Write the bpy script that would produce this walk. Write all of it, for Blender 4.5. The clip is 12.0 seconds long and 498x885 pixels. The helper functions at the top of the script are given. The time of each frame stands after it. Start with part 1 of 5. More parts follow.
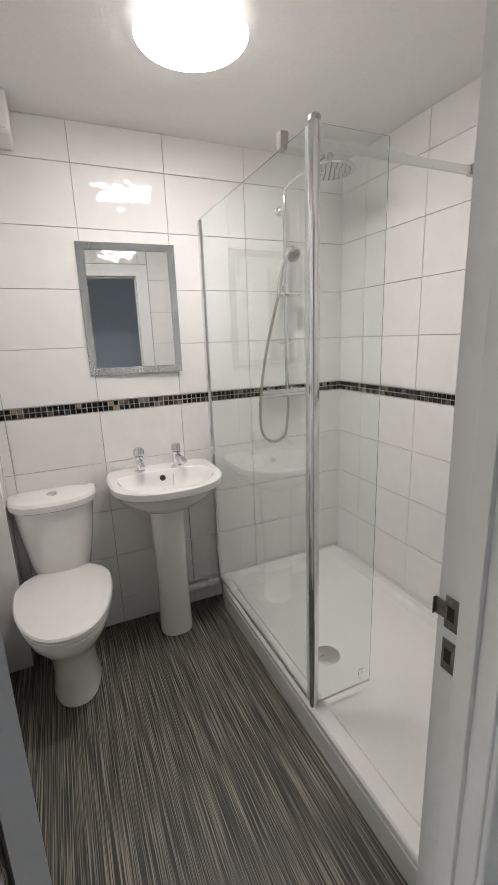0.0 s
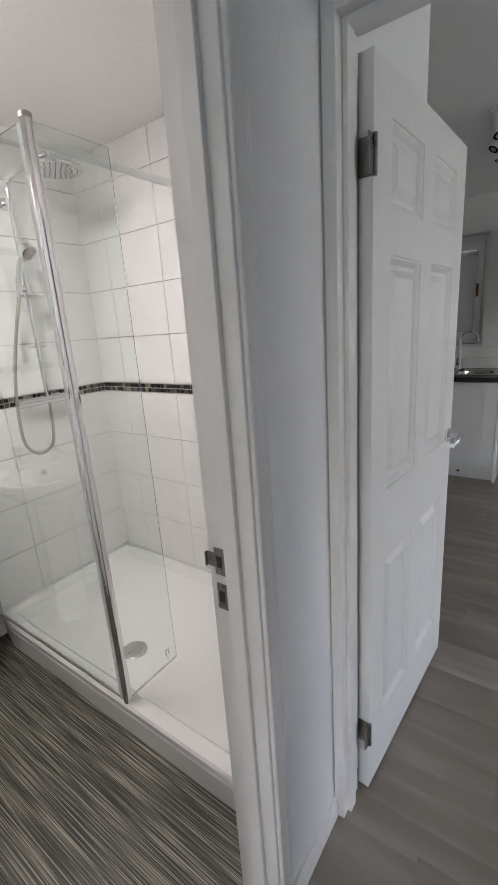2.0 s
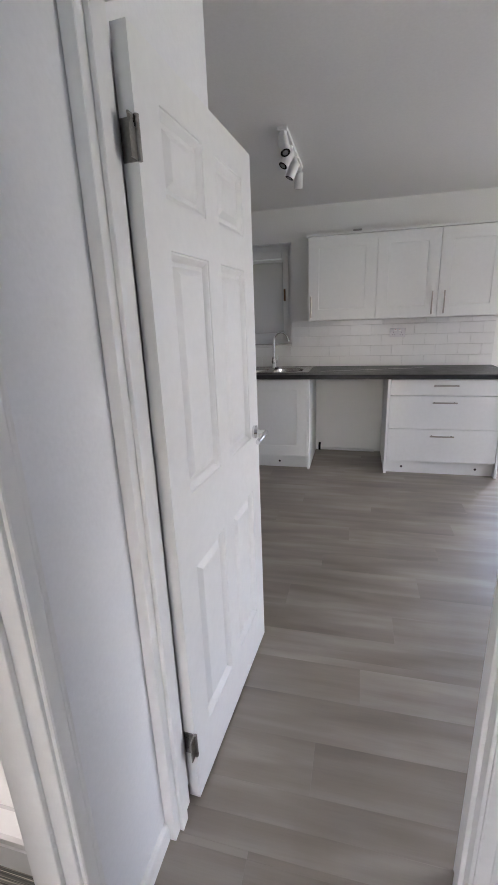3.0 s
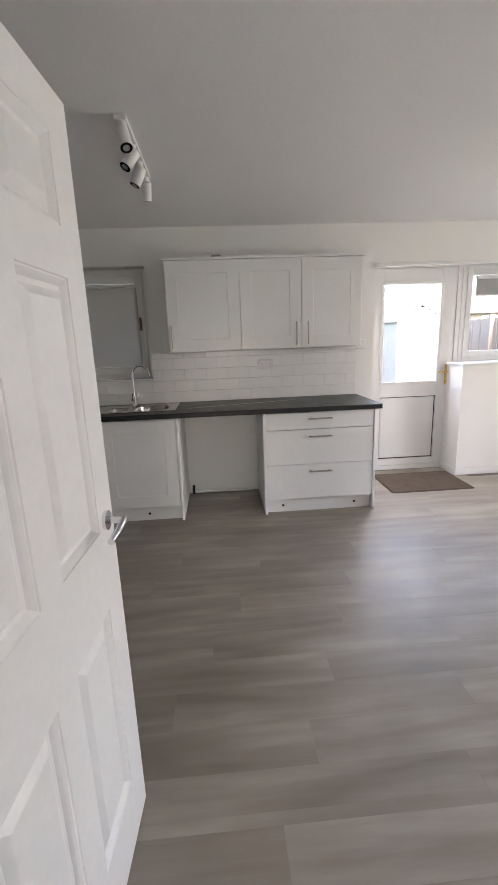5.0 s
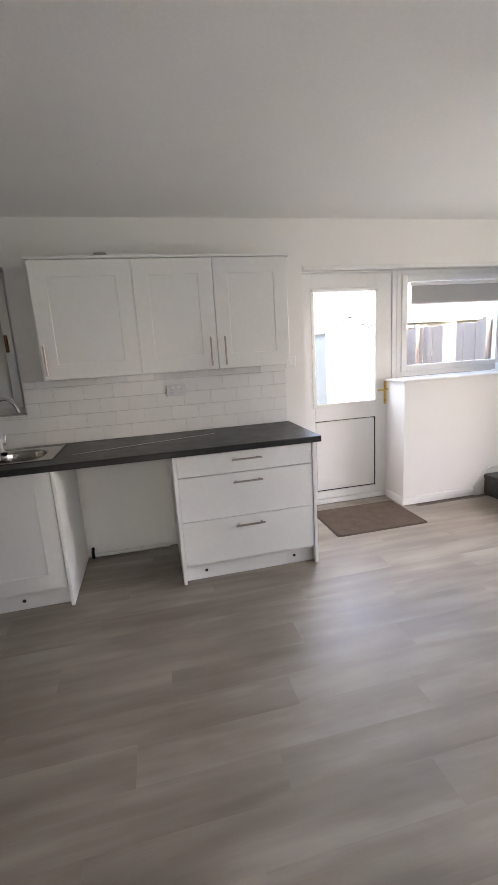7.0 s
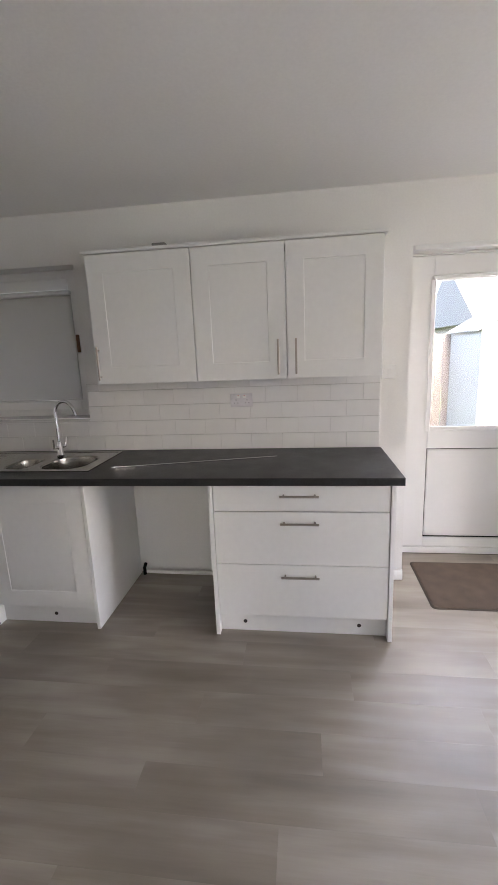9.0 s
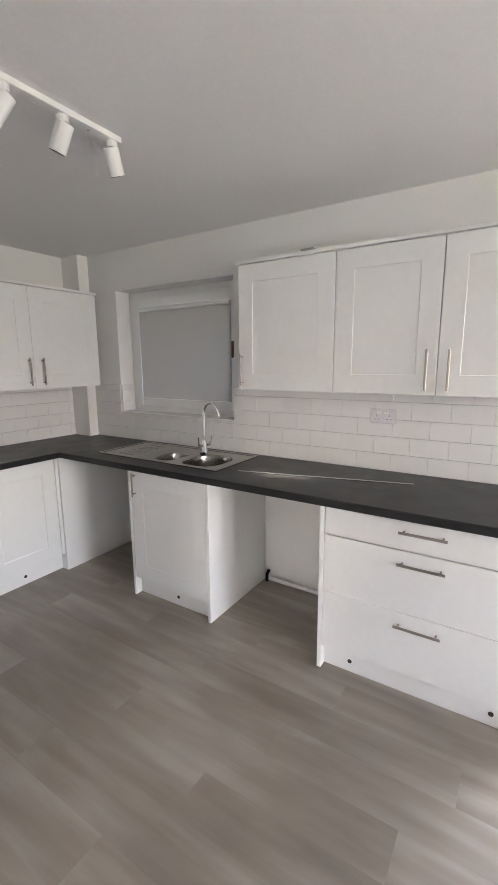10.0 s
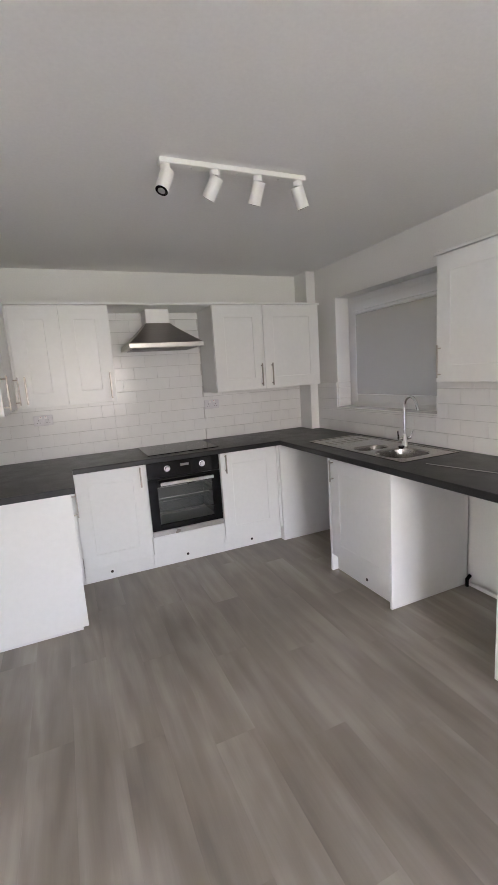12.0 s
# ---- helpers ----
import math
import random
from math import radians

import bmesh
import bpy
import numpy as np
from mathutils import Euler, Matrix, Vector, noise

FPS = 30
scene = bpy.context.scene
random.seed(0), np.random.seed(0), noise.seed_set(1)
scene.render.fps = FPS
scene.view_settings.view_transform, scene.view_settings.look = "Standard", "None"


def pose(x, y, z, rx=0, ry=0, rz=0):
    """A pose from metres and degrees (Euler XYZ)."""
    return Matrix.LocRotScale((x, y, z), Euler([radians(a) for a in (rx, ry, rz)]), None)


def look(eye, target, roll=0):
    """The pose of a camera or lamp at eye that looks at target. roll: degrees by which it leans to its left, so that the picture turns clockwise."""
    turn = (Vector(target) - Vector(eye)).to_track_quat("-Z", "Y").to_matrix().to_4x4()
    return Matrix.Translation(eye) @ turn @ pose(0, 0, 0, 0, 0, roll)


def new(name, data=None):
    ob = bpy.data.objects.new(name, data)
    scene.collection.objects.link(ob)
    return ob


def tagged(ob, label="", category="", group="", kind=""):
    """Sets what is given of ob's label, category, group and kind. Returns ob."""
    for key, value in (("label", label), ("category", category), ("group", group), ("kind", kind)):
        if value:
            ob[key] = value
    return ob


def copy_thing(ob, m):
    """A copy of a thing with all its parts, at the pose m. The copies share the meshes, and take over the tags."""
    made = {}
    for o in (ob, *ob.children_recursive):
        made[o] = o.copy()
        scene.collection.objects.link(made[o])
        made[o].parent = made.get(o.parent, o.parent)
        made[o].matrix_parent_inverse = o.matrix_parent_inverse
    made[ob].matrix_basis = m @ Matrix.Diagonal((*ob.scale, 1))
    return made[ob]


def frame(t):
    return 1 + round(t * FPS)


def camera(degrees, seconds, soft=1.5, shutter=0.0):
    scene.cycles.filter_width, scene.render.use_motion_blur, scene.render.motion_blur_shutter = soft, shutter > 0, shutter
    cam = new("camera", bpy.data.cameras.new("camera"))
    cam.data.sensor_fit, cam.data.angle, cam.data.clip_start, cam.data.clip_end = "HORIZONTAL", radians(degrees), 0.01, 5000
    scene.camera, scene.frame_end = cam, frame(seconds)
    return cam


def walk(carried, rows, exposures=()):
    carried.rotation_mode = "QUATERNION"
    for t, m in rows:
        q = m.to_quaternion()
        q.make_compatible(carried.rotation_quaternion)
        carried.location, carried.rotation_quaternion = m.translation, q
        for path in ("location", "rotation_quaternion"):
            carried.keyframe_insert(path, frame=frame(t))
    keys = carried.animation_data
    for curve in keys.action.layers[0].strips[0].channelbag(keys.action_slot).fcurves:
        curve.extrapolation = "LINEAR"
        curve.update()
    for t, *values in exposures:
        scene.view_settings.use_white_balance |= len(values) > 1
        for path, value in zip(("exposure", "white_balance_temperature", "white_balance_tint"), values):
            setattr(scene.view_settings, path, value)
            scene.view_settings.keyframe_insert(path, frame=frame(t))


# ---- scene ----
cam = camera(60.7, 12.0)
PATH = [
    (0, (0.934, 1.037, 1.473), (1.714, 2.815, 0.997), -2.1),
    (0.5, (0.943, 1.044, 1.473), (1.723, 2.824, 0.997), -2.0),
    (1, (0.93, 1.037, 1.476), (1.804, 2.77, 0.994), -2.3),
    (1.5, (0.906, 1.011, 1.478), (2.089, 2.544, 0.979), -3.4),
    (2, (0.909, 0.955, 1.468), (2.461, 2.101, 0.943), -4.0),
    (2.5, (0.938, 0.901, 1.459), (2.716, 1.634, 0.908), -3.1),
    (3, (1.028, 0.883, 1.46), (2.883, 1.368, 0.891), -2.2),
    (3.2, (1.08, 0.879, 1.459), (2.952, 1.28, 0.881), -1.9),
    (4.8, (1.498, 0.962, 1.464), (3.443, 0.902, 1.003), -2.2),
    (5, (1.546, 0.957, 1.461), (3.488, 0.834, 1.0), -2.2),
    (5.2, (1.615, 0.921, 1.463), (3.554, 0.782, 0.995), -2.3),
    (5.5, (1.742, 0.902, 1.45), (3.682, 0.667, 1.023), -2.1),
    (6, (1.926, 0.834, 1.469), (3.855, 0.519, 1.045), -2.6),
    (6.5, (2.108, 0.793, 1.492), (4.017, 0.378, 1.063), -3.0),
    (6.7, (2.203, 0.767, 1.495), (4.107, 0.321, 1.077), -3.6),
    (8.5, (2.748, 0.198, 1.562), (4.7, 0.274, 1.133), -2.8),
    (9, (2.88, 0.113, 1.554), (4.819, 0.372, 1.138), -2.4),
    (9.5, (2.981, 0.021, 1.562), (4.853, 0.61, 1.176), -2.6),
    (10, (3.11, -0.148, 1.561), (4.769, 0.907, 1.193), -0.4),
    (10.5, (3.132, -0.239, 1.564), (4.547, 1.129, 1.209), -2.3),
    (11, (3.092, -0.347, 1.542), (4.339, 1.18, 1.204), -3.5),
    (11.5, (3.086, -0.499, 1.548), (4.192, 1.128, 1.187), -4.2),
    (12, (3.23, -0.622, 1.528), (4.008, 1.191, 1.207), -3.9),
]
walk(cam, [(t, look(eye, target, roll)) for t, eye, target, roll in PATH],
     [(0.0, 4.15, 6350, 11), (1.5, 4.1, 6300, 11), (2.0, 4.35, 6250, 13), (2.5, 4.75, 6250, 17), (3.0, 4.9, 6300, 17), (5.0, 4.86, 6750, 16), (9.5, 4.96, 6700, 17), (10.0, 5.52, 6650, 16), (11.0, 5.5, 6600, 16), (12.0, 5.39, 6600, 17)])
# ---- world, sun and lamps ----
world = bpy.data.worlds.new("sky")
scene.world = world
world.use_nodes = True
_n, _l = world.node_tree.nodes, world.node_tree.links
sky = _n.new("ShaderNodeTexSky")
sky.sky_type = "NISHITA"
sky.sun_disc = False
sky.sun_elevation, sky.sun_rotation = radians(48), radians(255)
sky.air_density, sky.dust_density = 1.0, 5.0
_l.new(sky.outputs[0], _n["Background"].inputs[0])
_n["Background"].inputs[1].default_value = 0.15
sun = new("sun", bpy.data.lights.new("sun", "SUN"))
sun.data.energy, sun.data.angle, sun.data.color = 0.9, radians(10), (1.0, 0.96, 0.9)
sun.matrix_world = look((-6, -1.6, 8), (0, 0, 0))
LAMP_POWER = 2.88
# Fill lamp added in an unseen south opening, to brighten the kitchen.
south_fill = new("south_fill_light", bpy.data.lights.new("south_fill_light", "AREA"))
south_fill.data.shape, south_fill.data.size, south_fill.data.size_y = "RECTANGLE", 2.1, 1.15
south_fill.data.energy, south_fill.data.color = 2.1, (1.0, 0.95, 0.94)
south_fill.matrix_world = look((3.8, -4.59, 1.5), (3.8, 0, 1.5))
# Hidden fill lamp above the door glass, adding to the sky's light on the floor.
door_fill = new("back_door_fill_light", bpy.data.lights.new("back_door_fill_light", "AREA"))
door_fill.data.shape, door_fill.data.size, door_fill.data.size_y = "RECTANGLE", 0.6, 0.1
door_fill.data.energy, door_fill.data.color = 0.7, (1.0, 0.97, 0.95)
door_fill.matrix_world = look((6.16, -1.076, 2.065), (4.0, -0.85, 0))


# Cool fill lamp added at the unseen hall end, for jambs and appliance space.
hall_fill = new("hall_fill_light", bpy.data.lights.new("hall_fill_light", "AREA"))
hall_fill.data.shape, hall_fill.data.size, hall_fill.data.size_y = "RECTANGLE", 0.6, 1.0
hall_fill.data.energy, hall_fill.data.color = 0.5, (0.86, 0.93, 1.0)
hall_fill.matrix_world = look((-3.22, 0.84, 1.45), (3.0, 0.84, 1.35))


# ---- materials ----


def srgb(r, g, b):
    return tuple((c / 255 / 12.92 if c / 255 <= 0.04045 else ((c / 255 + 0.055) / 1.055) ** 2.4) for c in (r, g, b)) + (1.0,)


def node(nt, kind, **inputs):
    n = nt.nodes.new(kind)
    for k, v in inputs.items():
        n.inputs[k.replace("_", " ")].default_value = v
    return n


def material(name, color, rough=0.5, metal=0.0, vary=0.08, big=1.5, fine=60.0, bump=0.02, coat=0.0, stretch=(1, 1, 1), piece=0.0, rvary=0.12, detail=3.0):
    """Colour varied at two scales, uneven gloss and fine relief, in world metres; piece: extra spread from piece to piece."""
    m = bpy.data.materials.new(name)
    m.use_nodes = True
    nt = m.node_tree
    lk = nt.links.new
    b = nt.nodes["Principled BSDF"]
    geo = nt.nodes.new("ShaderNodeNewGeometry")
    mp = node(nt, "ShaderNodeMapping", Scale=stretch)
    lk(geo.outputs["Position"], mp.inputs["Vector"])
    n1 = node(nt, "ShaderNodeTexNoise", Scale=big, Detail=4.0)
    n2 = node(nt, "ShaderNodeTexNoise", Scale=fine, Detail=detail)
    lk(mp.outputs[0], n1.inputs["Vector"])
    lk(mp.outputs[0], n2.inputs["Vector"])
    mix = node(nt, "ShaderNodeMath")
    mix.operation = "ADD"
    lk(n1.outputs[0], mix.inputs[0])
    lk(n2.outputs[0], mix.inputs[1])
    last = mix.outputs[0]
    if piece:
        oi = nt.nodes.new("ShaderNodeObjectInfo")
        pm = node(nt, "ShaderNodeMath")
        pm.operation = "MULTIPLY_ADD"
        pm.inputs[1].default_value = piece
        lk(oi.outputs["Random"], pm.inputs[0])
        lk(last, pm.inputs[2])
        last = pm.outputs[0]
    ramp = nt.nodes.new("ShaderNodeMapRange")
    ramp.inputs["From Min"].default_value, ramp.inputs["From Max"].default_value = 0.6, 1.4 + piece
    ramp.inputs["To Min"].default_value, ramp.inputs["To Max"].default_value = 1 - vary, 1 + vary * 0.4
    lk(last, ramp.inputs["Value"])
    cm = nt.nodes.new("ShaderNodeVectorMath")
    cm.operation = "SCALE"
    cm.inputs[0].default_value = color[:3]
    lk(ramp.outputs[0], cm.inputs["Scale"])
    lk(cm.outputs[0], b.inputs["Base Color"])
    rr = nt.nodes.new("ShaderNodeMapRange")
    rr.inputs["From Min"].default_value, rr.inputs["From Max"].default_value = 0.3, 0.7
    rr.inputs["To Min"].default_value, rr.inputs["To Max"].default_value = max(0.02, rough * (1 - rvary)), min(1, rough * (1 + rvary))
    lk(n1.outputs[0], rr.inputs["Value"])
    lk(rr.outputs[0], b.inputs["Roughness"])
    b.inputs["Metallic"].default_value = metal
    b.inputs["Coat Weight"].default_value = coat
    b.inputs["Coat Roughness"].default_value = 0.1
    if bump:
        bp = node(nt, "ShaderNodeBump", Strength=bump, Distance=0.01)
        lk(n2.outputs[0], bp.inputs["Height"])
        lk(bp.outputs[0], b.inputs["Normal"])
    return m


M = {}
M["paint"] = material("wall_paint", (0.8, 0.785, 0.76), 0.75, vary=0.05, big=0.9, fine=90, bump=0.06)
M["ceiling"] = material("ceiling_paint", (0.84, 0.83, 0.815), 0.85, vary=0.05, big=0.8, fine=70, bump=0.06)
M["hall"] = material("hall_paint", (0.79, 0.79, 0.8), 0.7, vary=0.05, big=1.2, fine=90, bump=0.06)
# Hall paint with the cool, dim daylight put into its colour.
M["hallcool"] = material("hall_paint_cool_lit", (0.46, 0.52, 0.6), 0.7, vary=0.05, big=1.2, fine=90, bump=0.06)
M["gloss"] = material("white_gloss_paint", (0.78, 0.775, 0.76), 0.42, vary=0.05, big=3, fine=40, bump=0.04)
M["upvc"] = material("white_upvc", (0.8, 0.79, 0.77), 0.3, vary=0.02, big=3, fine=40, bump=0.005, rvary=0.03)
M["unit"] = material("white_cabinet_lacquer", (0.78, 0.775, 0.755), 0.32, vary=0.04, big=2, fine=30, bump=0.01)
M["carcass"] = material("white_melamine", (0.74, 0.735, 0.72), 0.45, vary=0.04, big=2, fine=30, bump=0.01)
M["worktop"] = material("dark_slate_laminate", (0.02, 0.02, 0.021), 0.37, vary=0.5, big=9, fine=130, bump=0.12)
M["chrome"] = material("chrome", (0.78, 0.78, 0.79), 0.07, 1.0, vary=0.05, big=8, fine=40, bump=0.0)
M["steel"] = material("brushed_steel", (0.55, 0.53, 0.5), 0.3, 1.0, vary=0.15, big=6, fine=50, bump=0.03, stretch=(1, 8, 1))
M["hoodsteel"] = material("dark_brushed_steel", (0.36, 0.335, 0.31), 0.34, 1.0, vary=0.15, big=6, fine=50, bump=0.03, stretch=(1, 8, 1))
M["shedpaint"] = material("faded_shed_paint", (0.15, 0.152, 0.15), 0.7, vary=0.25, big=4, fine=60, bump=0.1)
M["sink"] = material("satin_sink_steel", (0.43, 0.41, 0.385), 0.22, 1.0, vary=0.15, big=10, fine=120, bump=0.04)
M["nickel"] = material("satin_nickel", (0.4, 0.365, 0.325), 0.36, 1.0, vary=0.12, big=8, fine=60, bump=0.01)
M["brass"] = material("polished_brass", (0.8, 0.55, 0.2), 0.2, 1.0, vary=0.1, big=8, fine=60, bump=0.01)
M["hingemetal"] = material("dull_hinge_steel", (0.3, 0.285, 0.265), 0.3, 1.0, vary=0.3, big=30, fine=150, bump=0.05)
M["dark"] = material("dark_cavity", (0.03, 0.022, 0.018), 0.7, vary=0.4, big=20, fine=80)
M["black"] = material("black_enamel", (0.006, 0.006, 0.0065), 0.1, vary=0.2, big=4, fine=50, bump=0.0)
M["ceramic"] = material("white_vitreous_china", (0.82, 0.81, 0.79), 0.1, vary=0.03, big=3, fine=20, bump=0.0, coat=0.4)
M["seat"] = material("white_seat_plastic", (0.81, 0.8, 0.785), 0.2, vary=0.03, big=3, fine=40, bump=0.01)
M["acrylic"] = material("white_tray_acrylic", (0.8, 0.795, 0.78), 0.2, vary=0.03, big=2, fine=60, bump=0.02)
M["bathtile"] = material("white_glazed_wall_tile", (0.80, 0.79, 0.775), 0.05, vary=0.05, big=1.2, fine=14, bump=0.32, piece=0.3, detail=0.8)
M["metro"] = material("white_metro_tile", (0.78, 0.77, 0.75), 0.16, vary=0.06, big=2, fine=14, bump=0.05, piece=0.4)
M["grout"] = material("grey_grout", (0.54, 0.525, 0.5), 0.9, vary=0.3, big=6, fine=120, bump=0.2)
M["bed"] = material("dark_joint_bed", (0.2, 0.17, 0.145), 0.9, vary=0.3, big=6, fine=120, bump=0.2)
M["socketplate"] = material("satin_grey_plate", (0.66, 0.64, 0.655), 0.3, vary=0.1, big=9, fine=60, bump=0.01)
M["red"] = material("red_switch_mark", (0.5, 0.05, 0.04), 0.4, vary=0.1)
M["metrogrout"] = material("pale_grout", (0.57, 0.55, 0.52), 0.9, vary=0.2, big=6, fine=120, bump=0.2)
M["mat"] = material("brown_coir_mat", (0.12, 0.085, 0.062), 0.95, vary=0.6, big=12, fine=220, bump=0.8)
M["edging"] = material("dark_brown_rubber", (0.06, 0.045, 0.034), 0.8, vary=0.3, big=12, fine=120, bump=0.2)
M["carpet"] = material("grey_stair_carpet", (0.13, 0.125, 0.12), 0.97, vary=0.5, big=14, fine=260, bump=0.9)
M["plastic"] = material("white_plastic", (0.78, 0.77, 0.75), 0.35, vary=0.03, big=6, fine=60, bump=0.01)
M["greyplastic"] = material("grey_plastic", (0.3, 0.29, 0.28), 0.5, vary=0.2, big=12, fine=80)
M["pipe"] = material("painted_pipe", (0.75, 0.74, 0.72), 0.35, vary=0.1, big=12, fine=60, bump=0.05)
M["wood"] = material("bare_timber_stain", (0.22, 0.10, 0.04), 0.7, vary=0.5, big=20, fine=90, bump=0.1)
M["silver"] = material("silver_glitter_border", (0.62, 0.645, 0.66), 0.26, 1.0, vary=0.9, big=260, fine=700, bump=0.6)
M["mirror"] = material("mirror_silvering", (0.86, 0.88, 0.88), 0.015, 1.0, vary=0.02, big=3, fine=20, bump=0.0)
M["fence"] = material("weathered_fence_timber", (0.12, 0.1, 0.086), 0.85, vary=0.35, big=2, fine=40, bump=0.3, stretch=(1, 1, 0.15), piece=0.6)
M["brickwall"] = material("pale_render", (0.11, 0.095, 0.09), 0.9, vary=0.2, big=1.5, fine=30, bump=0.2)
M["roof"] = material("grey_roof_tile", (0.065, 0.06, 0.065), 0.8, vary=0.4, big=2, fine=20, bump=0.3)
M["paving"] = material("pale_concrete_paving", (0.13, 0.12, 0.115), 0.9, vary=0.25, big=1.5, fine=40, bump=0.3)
M["grass"] = material("lawn", (0.06, 0.1, 0.03), 0.95, vary=0.5, big=1.5, fine=60, bump=0.6)
M["extwall"] = material("outside_brick", (0.3, 0.18, 0.13), 0.9, vary=0.3, big=3, fine=40, bump=0.3)

M["worktop"].node_tree.nodes["Principled BSDF"].inputs["Specular IOR Level"].default_value = 0.36
M["black"].node_tree.nodes["Principled BSDF"].inputs["Specular IOR Level"].default_value = 0.25


def plank_material():
    """Grey-brown oak print: soft pale streaks along y, fine grain, each plank a little apart in tone."""
    m = bpy.data.materials.new("grey_oak_vinyl_plank")
    m.use_nodes = True
    nt = m.node_tree
    lk = nt.links.new
    b = nt.nodes["Principled BSDF"]
    geo = nt.nodes.new("ShaderNodeNewGeometry")
    oi = nt.nodes.new("ShaderNodeObjectInfo")
    sh = nt.nodes.new("ShaderNodeVectorMath")
    sh.operation = "MULTIPLY_ADD"
    lk(oi.outputs["Random"], sh.inputs[0])
    sh.inputs[1].default_value = (3.0, 7.0, 0.0)
    lk(geo.outputs["Position"], sh.inputs[2])
    total = None
    for sc, det, wt in (((6.5, 0.9, 1), 2.5, 1.35), ((19, 2.2, 1), 3.0, 0.34), ((160, 6, 1), 2.0, 0.12), ((2.2, 1.5, 1), 3.0, 0.6)):
        mp = node(nt, "ShaderNodeMapping", Scale=sc)
        lk(sh.outputs[0] if sc[0] > 5 else geo.outputs["Position"], mp.inputs["Vector"])
        n = node(nt, "ShaderNodeTexNoise", Scale=1.0, Detail=det, Roughness=0.55)
        n.inputs["Distortion"].default_value = 0.35
        lk(mp.outputs[0], n.inputs["Vector"])
        ma = nt.nodes.new("ShaderNodeMath")
        ma.operation = "MULTIPLY_ADD"
        lk(n.outputs[0], ma.inputs[0])
        ma.inputs[1].default_value = wt
        if total is None:
            ma.inputs[2].default_value = 0.0
        else:
            lk(total, ma.inputs[2])
        total = ma.outputs[0]
        grain = n.outputs[0] if sc[0] == 160 else None
        if grain is not None:
            bp = node(nt, "ShaderNodeBump", Strength=0.06, Distance=0.004)
            lk(grain, bp.inputs["Height"])
            lk(bp.outputs[0], b.inputs["Normal"])
    pm = nt.nodes.new("ShaderNodeMath")
    pm.operation = "MULTIPLY_ADD"
    lk(oi.outputs["Random"], pm.inputs[0])
    pm.inputs[1].default_value = 0.09
    lk(total, pm.inputs[2])
    r = nt.nodes.new("ShaderNodeValToRGB")
    e = r.color_ramp.elements
    e[0].color = (0.165, 0.136, 0.108, 1)
    e.new(1.0)
    mr = nt.nodes.new("ShaderNodeMapRange")
    mr.inputs["From Min"].default_value, mr.inputs["From Max"].default_value = 0.94, 1.55
    lk(pm.outputs[0], mr.inputs["Value"])
    e[0].position, e[1].position, e[2].position = 0.0, 0.5, 1.0
    e[1].color = (0.25, 0.21, 0.17, 1)
    e[2].color = (0.362, 0.32, 0.275, 1)
    lk(mr.outputs[0], r.inputs[0])
    lk(r.outputs[0], b.inputs["Base Color"])
    rr = nt.nodes.new("ShaderNodeMapRange")
    rr.inputs["From Min"].default_value, rr.inputs["From Max"].default_value = 0.9, 1.6
    rr.inputs["To Min"].default_value, rr.inputs["To Max"].default_value = 0.47, 0.58
    lk(total, rr.inputs["Value"])
    lk(rr.outputs[0], b.inputs["Roughness"])
    b.inputs["Specular IOR Level"].default_value = 1.0
    b.inputs["Coat Weight"].default_value = 0.4
    b.inputs["Coat Roughness"].default_value = 0.45
    return m


M["plank"] = plank_material()


def stripe_material():
    """Dark vinyl with thin pale streaks along y, each streak broken along its length."""
    m = bpy.data.materials.new("striped_dark_vinyl")
    m.use_nodes = True
    nt = m.node_tree
    lk = nt.links.new
    b = nt.nodes["Principled BSDF"]
    geo = nt.nodes.new("ShaderNodeNewGeometry")
    outs = []
    for sc in ((420, 3.2, 1), (200, 2.2, 1), (3, 3, 1)):
        mp = node(nt, "ShaderNodeMapping", Scale=sc)
        lk(geo.outputs["Position"], mp.inputs["Vector"])
        n = node(nt, "ShaderNodeTexNoise", Scale=1.0, Detail=2.0)
        lk(mp.outputs[0], n.inputs["Vector"])
        outs.append(n.outputs[0])
    a = node(nt, "ShaderNodeMath")
    a.operation = "MULTIPLY_ADD"
    a.inputs[1].default_value = 0.5
    lk(outs[1], a.inputs[0])
    lk(outs[0], a.inputs[2])
    r = nt.nodes.new("ShaderNodeValToRGB")
    e = r.color_ramp.elements
    e[0].position, e[0].color = 0.6, (0.017, 0.0178, 0.014, 1)
    e[1].position, e[1].color = 0.94, (0.36, 0.335, 0.27, 1)
    e2 = e.new(0.73)
    e2.color = (0.052, 0.052, 0.041, 1)
    e3 = e.new(0.81)
    e3.color = (0.175, 0.166, 0.133, 1)
    lk(a.outputs[0], r.inputs[0])
    lk(r.outputs[0], b.inputs["Base Color"])
    b.inputs["Roughness"].default_value = 0.5
    bp = node(nt, "ShaderNodeBump", Strength=0.12, Distance=0.004)
    lk(outs[0], bp.inputs["Height"])
    lk(bp.outputs[0], b.inputs["Normal"])
    return m


M["vinyl"] = stripe_material()


